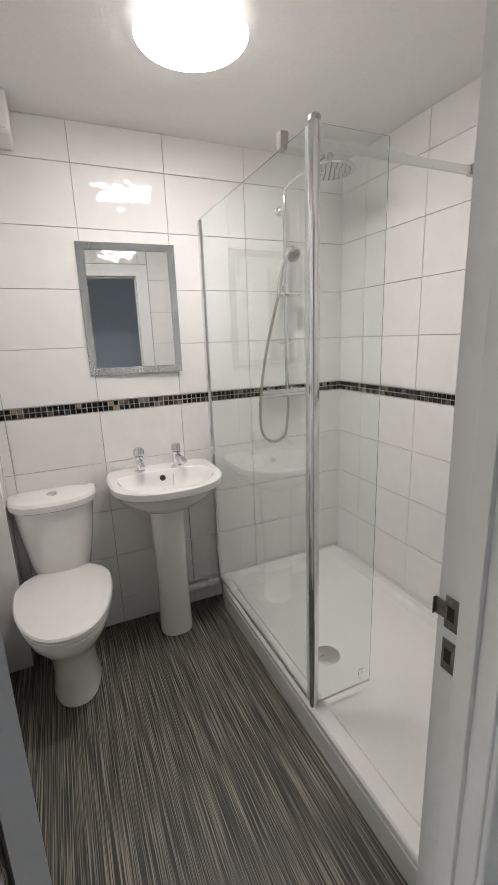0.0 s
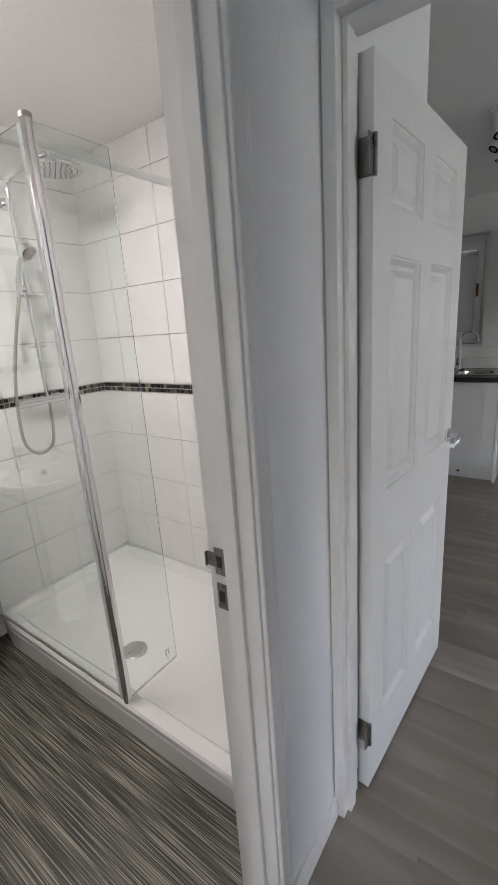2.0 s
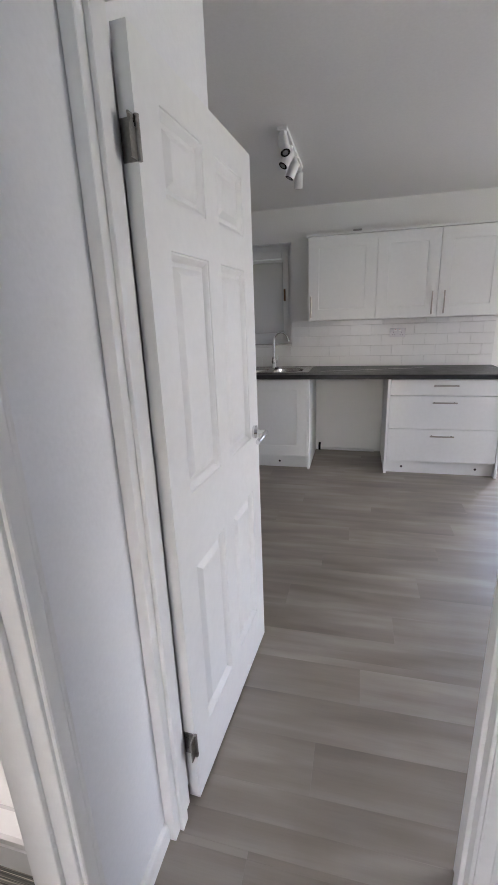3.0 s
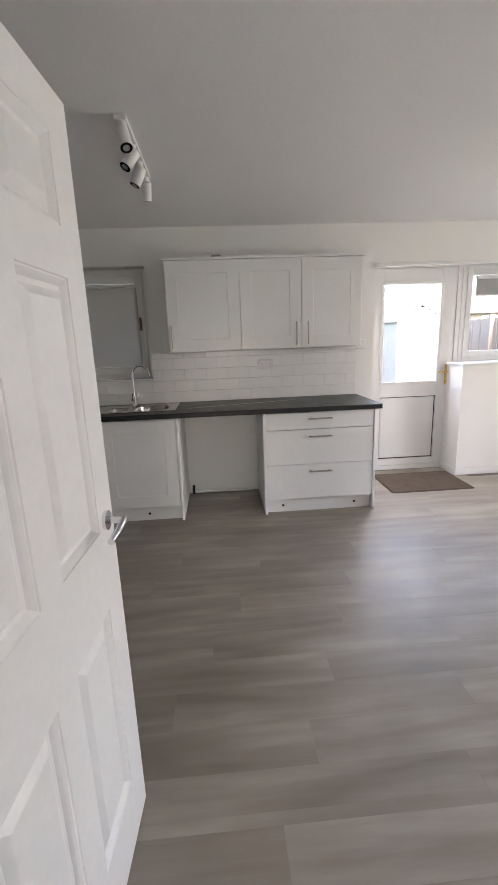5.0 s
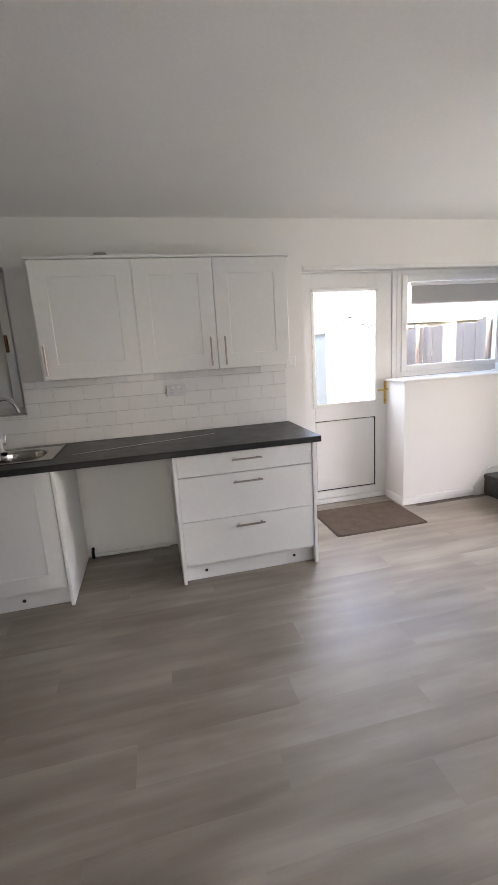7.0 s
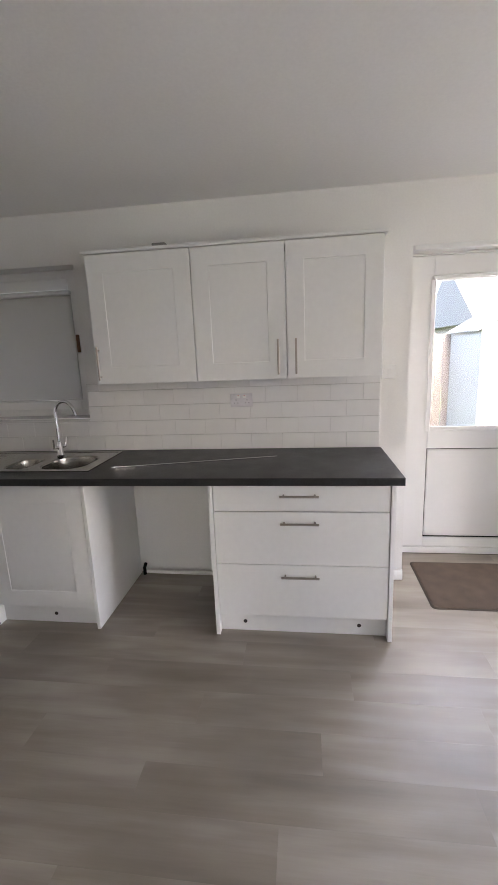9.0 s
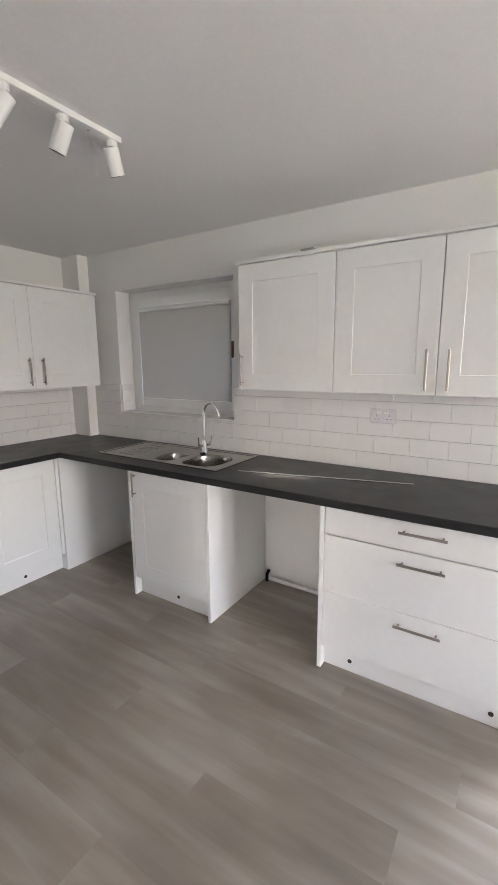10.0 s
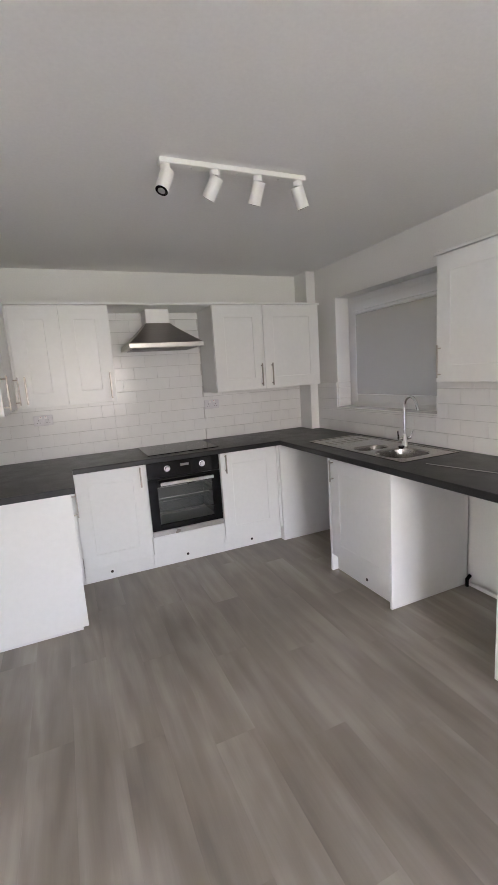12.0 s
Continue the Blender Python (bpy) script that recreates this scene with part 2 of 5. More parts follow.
def mosaic_material():
    m = bpy.data.materials.new("mosaic_glass_and_stone")
    m.use_nodes = True
    nt = m.node_tree
    b = nt.nodes["Principled BSDF"]
    oi = nt.nodes.new("ShaderNodeObjectInfo")
    r = nt.nodes.new("ShaderNodeValToRGB")
    r.color_ramp.interpolation = "CONSTANT"
    e = r.color_ramp.elements
    e[0].position, e[0].color = 0.0, (0.006, 0.006, 0.006, 1)
    e[1].position, e[1].color = 0.5, (0.03, 0.027, 0.024, 1)
    for p, c in ((0.66, (0.10, 0.085, 0.065, 1)), (0.78, (0.27, 0.22, 0.16, 1)), (0.88, (0.012, 0.011, 0.011, 1)), (0.95, (0.17, 0.155, 0.14, 1))):
        q = e.new(p)
        q.color = c
    nt.links.new(oi.outputs["Random"], r.inputs[0])
    nt.links.new(r.outputs[0], b.inputs["Base Color"])
    b.inputs["Roughness"].default_value = 0.12
    return m


M["mosaic"] = mosaic_material()


def glass_material(name, tint=(0.97, 0.985, 0.98, 1), rough=0.0):
    m = bpy.data.materials.new(name)
    m.use_nodes = True
    b = m.node_tree.nodes["Principled BSDF"]
    b.inputs["Base Color"].default_value = tint
    b.inputs["Roughness"].default_value = rough
    b.inputs["IOR"].default_value = 1.45
    b.inputs["Transmission Weight"].default_value = 1.0
    return m


M["glass"] = glass_material("clear_glass")
M["screenglass"] = glass_material("faintly_green_shower_glass", (0.92, 0.972, 0.95, 1))
M["screenseal"] = glass_material("milky_sealing_strip", (0.86, 0.88, 0.88, 1), 0.35)
M["ovenglass"] = glass_material("smoked_oven_glass", (0.9, 0.93, 0.92, 1), 0.0)
M["cavity"] = material("grey_oven_enamel", (0.1, 0.108, 0.106), 0.4, vary=0.3, big=8, fine=60)


def blind_material():
    m = bpy.data.materials.new("grey_blind_fabric")
    m.use_nodes = True
    nt = m.node_tree
    out = nt.nodes["Material Output"]
    b = nt.nodes["Principled BSDF"]
    b.inputs["Roughness"].default_value = 0.9
    geo = nt.nodes.new("ShaderNodeNewGeometry")
    n = node(nt, "ShaderNodeTexNoise", Scale=400.0)
    nt.links.new(geo.outputs["Position"], n.inputs["Vector"])
    r = nt.nodes.new("ShaderNodeMapRange")
    r.inputs["To Min"].default_value, r.inputs["To Max"].default_value = 0.47, 0.56
    nt.links.new(n.outputs[0], r.inputs[0])
    nt.links.new(r.outputs[0], b.inputs["Base Color"])
    t = nt.nodes.new("ShaderNodeBsdfTranslucent")
    t.inputs[0].default_value = (0.5, 0.44, 0.38, 1)
    mx = node(nt, "ShaderNodeMixShader", Fac=0.38)
    nt.links.new(b.outputs[0], mx.inputs[1])
    nt.links.new(t.outputs[0], mx.inputs[2])
    nt.links.new(mx.outputs[0], out.inputs[0])
    return m


M["blind"] = blind_material()


def glow_material(name, color, power):
    m = bpy.data.materials.new(name)
    m.use_nodes = True
    b = m.node_tree.nodes["Principled BSDF"]
    b.inputs["Base Color"].default_value = (0.8, 0.8, 0.8, 1)
    b.inputs["Emission Color"].default_value = color
    b.inputs["Emission Strength"].default_value = power
    return m


M["lamprim"] = glow_material("opal_lamp_rim", (1.0, 0.925, 0.865, 1), LAMP_POWER * 0.03)
M["lamp"] = glow_material("lit_opal_diffuser", (1.0, 0.925, 0.865, 1), LAMP_POWER)

# ---- mesh helpers ----


def finish(name, bm, mat, smooth=False):
    me = bpy.data.meshes.new(name)
    bmesh.ops.recalc_face_normals(bm, faces=bm.faces[:])
    if smooth:
        for f in bm.faces:
            f.smooth = True
        for ed in bm.edges:
            if len(ed.link_faces) == 2 and ed.calc_face_angle(0) > 0.7:
                ed.smooth = False
    bm.to_mesh(me)
    bm.free()
    me.materials.append(mat)
    return me


def part(name, bm, mat, parent=None, label="", smooth=False):
    ob = new(name, finish(name, bm, mat, smooth))
    if parent is not None:
        ob.parent = parent
    if label:
        tagged(ob, label)
    return ob


def root(name, m, label, category, group="", kind=""):
    ob = new(name)
    ob.empty_display_size = 0.05
    ob.matrix_world = m
    return tagged(ob, label, category, group, kind)


def box(bm, x0, x1, y0, y1, z0, z1, b=0.0, seg=1):
    m = Matrix.LocRotScale(((x0 + x1) / 2, (y0 + y1) / 2, (z0 + z1) / 2), None, (abs(x1 - x0), abs(y1 - y0), abs(z1 - z0)))
    r = bmesh.ops.create_cube(bm, size=1.0, matrix=m)
    if b:
        vs = set(r["verts"])
        es = [e for e in bm.edges if e.verts[0] in vs and e.verts[1] in vs]
        bmesh.ops.bevel(bm, geom=es, offset=b, segments=seg, affect="EDGES", profile=0.5)
    return bm


def boxes(*rows, b=0.0):
    bm = bmesh.new()
    for r in rows:
        box(bm, *r, b=b)
    return bm


def loft(bm, rings, cap0=True, cap1=True):
    vs = [[bm.verts.new(p) for p in r] for r in rings]
    n = len(vs[0])
    for a, c in zip(vs, vs[1:]):
        for i in range(n):
            bm.faces.new((a[i], a[(i + 1) % n], c[(i + 1) % n], c[i]))
    if cap0:
        bm.faces.new(vs[0][::-1])
    if cap1:
        bm.faces.new(vs[-1])
    return bm


def tube(bm, pts, r, seg=12, cap=True):
    """A round bar along points; r: one radius or one a point."""
    pts = [Vector(p) for p in pts]
    rs = r if isinstance(r, (list, tuple)) else [r] * len(pts)
    rings, up = [], None
    for i, p in enumerate(pts):
        d = (pts[min(i + 1, len(pts) - 1)] - pts[max(i - 1, 0)]).normalized()
        if up is None:
            up = d.orthogonal().normalized()
        up = (up - d * up.dot(d)).normalized()
        side = d.cross(up)
        rings.append([p + rs[i] * (up * math.cos(2 * math.pi * k / seg) + side * math.sin(2 * math.pi * k / seg)) for k in range(seg)])
    return loft(bm, rings, cap, cap)


def lathe(bm, prof, cx, cy, seg=32, cap0=True, cap1=True):
    return loft(bm, [[(cx + r * math.cos(2 * math.pi * k / seg), cy + r * math.sin(2 * math.pi * k / seg), z) for k in range(seg)] for r, z in prof], cap0, cap1)


def rrect(cx, cy, hx, hy, r, z, n=48):
    """A ring round a rectangle with rounded corners."""
    pts = []
    for k in range(n):
        a = 2 * math.pi * (k + 0.5) / n
        c, s = math.cos(a), math.sin(a)
        t = min(hx / max(abs(c), 1e-6), hy / max(abs(s), 1e-6))
        x, y = c * t, s * t
        ix, iy = hx - r, hy - r
        if r and abs(x) > ix and abs(y) > iy:
            dx, dy = abs(x) - ix, abs(y) - iy
            q = math.hypot(dx, dy)
            x, y = math.copysign(ix + dx / q * r, x), math.copysign(iy + dy / q * r, y)
        pts.append((cx + x, cy + y, z))
    return pts


def arc(c, r, a0, a1, n, plane="xz"):
    out = []
    for i in range(n + 1):
        a = radians(a0 + (a1 - a0) * i / n)
        u, v = r * math.cos(a), r * math.sin(a)
        out.append((c[0] + u, c[1], c[2] + v) if plane == "xz" else ((c[0], c[1] + u, c[2] + v) if plane == "yz" else (c[0] + u, c[1] + v, c[2])))
    return out


def structure(name, bm, mat, label, category="wall"):
    return tagged(part(name, bm, mat), label, category, kind="structure")


# ---- plan ----
CEIL, BCEIL = 2.46, 2.375            # kitchen and bathroom ceilings
BW, BE, BS, BN = 0.55, 2.486, 1.49, 3.175   # bathroom inside
HS, HE = 1.38, 1.80                  # hall: its north and east faces
KW, KE, KN, KS = 1.90, 5.62, 3.29, -4.6     # kitchen inside
KBX, KBY = 2.59, 1.385               # corner of the bathroom box in the kitchen
DX = 6.035                           # back door and window plane
REC_N, REC_TOP = -0.53, 2.15         # recess of back door and window
STUB_N, STUB_X, SILL = -1.49, 5.71, 1.15
TOP = 0.925                          # worktop
XF, YF = 4.964, 2.69                 # fronts of the sink run and of the oven run

# ---- structure ----
ground = structure("ground", boxes((-60, 90, -70, 80, -0.35, -0.16)), M["grass"], "green garden lawn reaching away from the house", "ground")
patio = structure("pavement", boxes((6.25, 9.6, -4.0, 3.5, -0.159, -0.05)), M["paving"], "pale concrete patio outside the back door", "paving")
slab = structure("floor_base", boxes((-3.4, 6.2, -4.8, 3.6, -0.15, -0.006)), M["bed"], "dark joint bed under the vinyl planks", "floor")
floor = structure("floor", boxes((KW, KE + 0.41, KS, KBY + 0.02, -0.005, -0.003), (KBX, KE, KBY + 0.02, KN, -0.005, -0.003), (-3.2, KW, 0.3, HS + 0.05, -0.005, -0.003)), M["bed"], "grey oak-look vinyl plank floor running through kitchen and hall", "floor")
bfloor = structure("floor_bathroom", boxes((BW - 0.02, BE + 0.02, HS + 0.05, BN + 0.02, -0.005, 0.0)), M["vinyl"], "dark striped vinyl bathroom floor", "floor")
ceil_k = structure("ceiling", boxes((-3.4, DX + 0.25, KS - 0.2, KN + 0.3, CEIL, CEIL + 0.2)), M["ceiling"], "matt white plastered kitchen ceiling", "ceiling")
ceil_b = structure("ceiling_bathroom", boxes((BW - 0.02, BE + 0.02, BS - 0.02, BN + 0.02, BCEIL, CEIL - 0.003)), M["ceiling"], "matt white bathroom ceiling", "ceiling")
# Out of view; the long west overhang is added to shade the hall opening.
roof_slab = structure("roof", boxes((-5.0, DX + 0.6, KS - 0.4, KN + 0.6, CEIL + 0.4, CEIL + 0.55)), M["roof"], "unseen roof slab above the rooms, overhanging west to block the sun", "roof")

# door openings: bathroom in the hall's north wall, kitchen in its east wall
BL, BR, BHEAD = 0.80, 1.475, 2.0
DS, DN, DHEAD = 0.585, 1.349, 2.012
wall_bs = structure("wall_bathroom_south", boxes((-3.2, BL - 0.03, HS, BS, 0, CEIL), (BR + 0.03, HE, HS, BS, 0, CEIL), (BL - 0.03, BR + 0.03, HS, BS, BHEAD + 0.03, CEIL), (HE, KBX, HS + 0.005, BS, 0, CEIL)), M["hall"], "white painted partition between bathroom and hall")
wall_be = structure("wall_bathroom_east", boxes((BE + 0.012, KBX, BS, KN, 0, CEIL)), M["paint"], "white painted partition between bathroom and kitchen")
wall_bn = structure("wall_north", boxes((0.4, BE + 0.012, BN + 0.012, KN + 0.3, 0, CEIL), (BE + 0.012, DX + 0.15, KN + 0.012, KN + 0.3, 0, CEIL)), M["paint"], "white painted north outside wall")
wall_bw = structure("wall_bathroom_west", boxes((BW - 0.14, BW - 0.012, BS, BN + 0.012, 0, CEIL)), M["paint"], "white bathroom west wall")
wall_he = structure("wall_hall_east", boxes((HE, KW, DN + 0.03, HS, 0, CEIL), (HE, KW, KS, DS - 0.03, 0, CEIL), (HE, KW, DS - 0.03, DN + 0.03, DHEAD + 0.03, CEIL)), M["hall"], "white painted wall between hall and kitchen")
# Blue-grey colour stands in for cool daylight on this wall.
wall_hs = structure("wall_hall_south", boxes((-3.2, HE, 0.2, 0.3, 0, CEIL)), M["hallcool"], "hall wall coloured blue-grey for the cool daylight on it")
# Unseen end wall; its opening is added to let cool light in.
wall_hw = structure("wall_hall_west", boxes((-3.3, -3.2, 0.2, 0.5, 0, CEIL), (-3.3, -3.2, 1.18, HS + 0.1, 0, CEIL), (-3.3, -3.2, 0.5, 1.18, 0, 0.92), (-3.3, -3.2, 0.5, 1.18, 1.98, CEIL)), M["hall"], "plain painted hall end wall, out of view, with an added opening")
# The opening here is added, out of view, to hold the south fill lamp.
wall_ks = structure("wall_south", boxes((HE, 2.7, KS - 0.2, KS, 0, CEIL), (4.9, DX + 0.15, KS - 0.2, KS, 0, CEIL), (2.7, 4.9, KS - 0.2, KS, 0, 0.9), (2.7, 4.9, KS - 0.2, KS, 2.1, CEIL)), M["paint"], "white painted south wall")
# east wall: window opening, door recess, half wall under the side window
WS, WN, WB, WT = 1.575, 2.755, 1.145, 2.15
WX = 5.775
EX = DX + 0.15
wall_e = structure("wall_east", boxes((KE + 0.012, EX, WN, KN + 0.012, 0, CEIL), (KE + 0.012, EX, WS, WN, 0, WB), (KE + 0.012, EX, WS, WN, WT, CEIL), (KE + 0.012, EX, REC_N, WS, 0, CEIL),
    (KE + 0.012, EX, KS, REC_N, REC_TOP, CEIL), (KE + 0.012, KE + 0.07, KS, REC_N, REC_TOP - 0.034, REC_TOP), (STUB_X, EX, KS, STUB_N, 0, SILL), (STUB_X - 0.02, EX, KS, -2.81, SILL, REC_TOP)), M["paint"], "white painted outside wall with window and back door recess")
# Unseen wall added to keep part of the south lamp off the half wall.
wall_baffle = structure("wall_baffle", boxes((4.72, 4.82, KS, -3.3, 0, CEIL)), M["paint"], "plain white baffle wall, out of view, shading the half wall")
boxing = structure("pipe_boxing", boxes((5.53, KE + 0.011, 3.08, KN + 0.011, 0, CEIL), b=0.003), M["paint"], "white painted pipe boxing in the kitchen corner", "boxing")
bboxing = structure("pipe_boxing_bathroom", boxes((BW - 0.01, 0.655, 3.03, BN + 0.01, 0, BCEIL), b=0.003), M["bathtile"], "white tiled pipe boxing beside the toilet", "boxing")
soffit_trim = structure("trim", boxes((KE - 0.012, KE + 0.03, KS, REC_N - 0.002, REC_TOP - 0.062, REC_TOP - 0.034), b=0.004), M["gloss"], "white trim along the edge above the back door", "trim")
sill = structure("window_sill", boxes((STUB_X - 0.03, DX - 0.03, -2.81, STUB_N + 0.02, SILL, SILL + 0.022), b=0.006), M["upvc"], "white sill on the half wall", "sill")


def moulding(name, p0, p1, normal, w, label, lift=0.0):
    """A skirting or architrave: stepped profile w wide, extruded from p0 to p1; normal points into the room."""
    p0, p1, nv = Vector(p0), Vector(p1), Vector(normal)
    d = (p1 - p0).normalized()
    side = nv.cross(d)
    prof = [(0, 0), (0, 0.0115), (w * 0.06, 0.0135), (w * 0.55, 0.0145), (w * 0.63, 0.0128), (w * 0.72, 0.0128), (w * 0.86, 0.0105), (w * 0.95, 0.006), (w, 0.0)]
    bm = bmesh.new()
    loft(bm, [[p + side * a + nv * h for a, h in prof] for p in (p0, p1)])
    return tagged(part(name, bm, M["gloss"]), label, "trim", kind="structure")


def lining(name, label, horiz, a0, a1, f0, f1, head, stop):
    """A door lining: two jambs, a head and door stops. horiz 'x': opening runs along x, faces f0..f1 in y."""
    r = tagged(new(name), label, "door frame", kind="structure")
    t = 0.03

    def put(nm, u0, u1, v0, v1, z0, z1):
        bm = bmesh.new()
        if horiz == "x":
            box(bm, u0, u1, v0, v1, z0, z1, 0.0015)
        else:
            box(bm, v0, v1, u0, u1, z0, z1, 0.0015)
        part(nm, bm, M["gloss"], r)
    put("jamb", a0 - t, a0, f0, f1, 0, head + t)
    put("jamb", a1, a1 + t, f0, f1, 0, head + t)
    put("head", a0, a1, f0, f1, head, head + t)
    s0, s1 = stop
    put("door_stop", a0, a0 + 0.012, s0, s1, 0, head)
    put("door_stop", a1 - 0.012, a1, s0, s1, 0, head)
    put("door_stop", a0 + 0.012, a1 - 0.012, s0, s1, head - 0.012, head)
    return r


frame_b = lining("door_frame_1", "white gloss painted bathroom door lining", "x", BL, BR, HS - 0.004, BS + 0.004, BHEAD, (HS + 0.03, HS + 0.065))
frame_k = lining("door_frame_2", "white gloss painted kitchen door lining", "y", DS, DN, HE - 0.004, KW + 0.004, DHEAD, (HE + 0.025, HE + 0.06))
AW = 0.055
moulding("architrave", (BR + 0.008, HS, 0), (BR + 0.008, HS, 2.06), (0, -1, 0), -AW, "white moulded architrave beside the bathroom door")
moulding("architrave", (BL - 0.008, HS, 0), (BL - 0.008, HS, 2.06), (0, -1, 0), AW, "white moulded architrave beside the bathroom door")
moulding("architrave", (BL - 0.06, HS, BHEAD + 0.008), (BR + 0.06, HS, BHEAD + 0.008), (0, -1, 0), AW, "white moulded architrave over the bathroom door")
moulding("architrave", (HE, DN + 0.034, 0), (HE, DN + 0.034, 2.06), (-1, 0, 0), 0.03, "white moulded architrave beside the kitchen door")
moulding("architrave", (HE, DS - 0.008, 0), (HE, DS - 0.008, 2.06), (-1, 0, 0), -AW, "white moulded architrave beside the kitchen door")
moulding("baseboard", (BR + 0.07, HS, 0.0), (HE, HS, 0.0), (0, -1, 0), 0.07, "white skirting board in the hall")
moulding("baseboard", (KE - 0.0, -0.36, 0.0), (KE - 0.0, REC_N, 0.0), (-1, 0, 0), 0.075, "white skirting board beside the back door")
moulding("baseboard", (STUB_X, STUB_N, 0.0), (STUB_X, -2.28, 0.0), (-1, 0, 0), 0.075, "white skirting board below the side window")
moulding("baseboard", (DX - 0.04, STUB_N, 0.0), (STUB_X - 0.015, STUB_N, 0.0), (0, 1, 0), 0.075, "white skirting board at the end of the half wall")
moulding("baseboard", (KW, KBY, 0.0), (KBX, KBY, 0.0), (0, -1, 0), 0.075, "white skirting board behind the open door")

# ---- interior doors ----


def panel_door(name, m, width, label, handle_u=0.06):
    """A moulded six-panel door: hinge edge at u = 0, face at y = 0, thickness towards +y."""
    r = root(name, m, label, "door", kind="structure")
    T, H = 0.035, 1.981
    z0 = 0.012
    st, ms = 0.105, 0.095
    pw = (width - 2 * st - ms) / 2
    rails = [(0, 0.2), (0.775, 0.99), (1.6, 1.705), (1.885, H)]
    cols = [(st, st + pw), (st + pw + ms, width - st)]
    for a, b in ((0, st), (st + pw, st + pw + ms), (width - st, width)):
        part("stile", boxes((a, b, 0, T, z0, z0 + H)), M["gloss"], r)
    for a, b in rails:
        for c0, c1 in cols:
            part("rail", boxes((c0, c1, 0, T, z0 + a, z0 + b)), M["gloss"], r)
    for (ra, rb), (rc, rd) in zip(rails, rails[1:]):
        for c0, c1 in cols:
            bm = bmesh.new()
            face = ((0.0, 0.0), (0.002, 0.003), (0.006, 0.0036), (0.012, 0.008), (0.019, 0.0145), (0.03, 0.0145), (0.048, 0.0045), (0.05, 0.004))
            for side in (lambda d: d, lambda d: T - d):
                rings = []
                for ins, d in ((0.0, T / 2),) + face:
                    yy = side(d)
                    rings.append([(c0 + ins, yy, z0 + rb + ins), (c1 - ins, yy, z0 + rb + ins), (c1 - ins, yy, z0 + rc - ins), (c0 + ins, yy, z0 + rc - ins)])
                loft(bm, rings, False, True)
            part("panel", bm, M["gloss"], r)
    for z in (0.235, 1.80):
        bm = bmesh.new()
        box(bm, -0.004, 0.0, 0.002, T - 0.002, z - 0.038, z + 0.038)
        box(bm, -0.030, -0.002, -0.003, 0.0, z - 0.038, z + 0.038)
        tube(bm, [(-0.004, -0.005, z - 0.04), (-0.004, -0.005, z + 0.04)], 0.0055, 10)
        part("hinge", bm, M["hingemetal"], r, "dull steel butt hinge")
    hz = 1.02
    for s, y in ((-1, 0.0), (1, T)):
        bm = bmesh.new()
        u = width - handle_u
        tube(bm, [(u, y, hz), (u, y + s * 0.009, hz)], 0.026, 24)
        tube(bm, [(u, y + s * 0.006, hz), (u, y + s * 0.045, hz), (u - 0.003, y + s * 0.052, hz)], 0.0095, 14)
        tube(bm, [(u + 0.004, y + s * 0.05, hz), (u - 0.03, y + s * 0.052, hz), (u - 0.075, y + s * 0.052, hz - 0.004), (u - 0.115, y + s * 0.05, hz - 0.008)], [0.0095, 0.0095, 0.009, 0.0085], 14)
        part("handle", bm, M["chrome"], r, "satin chrome lever handle on a round rose", smooth=True)
    return r


door_k = panel_door("door_1", pose(1.916, 1.318, 0, 0, 0, -3.5), 0.756, "white six-panel interior door standing open into the kitchen")
door_b = panel_door("door_2", pose(0.846, BS + 0.006, 0, 0, 0, 107), 0.66, "white six-panel bathroom door standing open into the bathroom")

# latch keeps on the bathroom jamb
keep = root("strike_plate", pose(BR, HS + 0.085, 0.985), "pressed steel latch and bolt keeps on the door jamb", "strike plate")
for z, tab in ((0.035, True), (-0.045, False)):
    bm = boxes((-0.0025, 0.0, -0.013, 0.013, z - 0.030, z + 0.030), b=0.0008)
    if tab:
        box(bm, -0.0035, -0.0015, 0.012, 0.032, z - 0.014, z + 0.018, 0.0008)
        box(bm, -0.010, -0.0015, 0.030, 0.032, z - 0.014, z + 0.018, 0.0005)
    pl = part("plate", bm, M["hingemetal"], keep)
    part("slot", boxes((-0.0032, -0.0022, -0.006, 0.007, z - 0.013, z + 0.012)), M["dark"], pl)
    for dz in (-0.022, 0.021):
        bm = bmesh.new()
        tube(bm, [(-0.0022, 0, z + dz), (-0.0036, 0, z + dz)], 0.004, 10)
        part("screw", bm, M["hoodsteel"], pl)

# ---- bathroom ----


def ell(cx, cy, z, rx, rf, rb, n=40, p=2.0, pb=None):
    out = []
    for k in range(n):
        a = 2 * math.pi * k / n
        c, s = math.cos(a), math.sin(a)
        e = pb if pb and s > 0 else p
        q = (abs(c) ** e + abs(s) ** e) ** (-1 / e)
        out.append((cx + rx * c * q, cy + (rf if s < 0 else rb) * s * q, z))
    return out


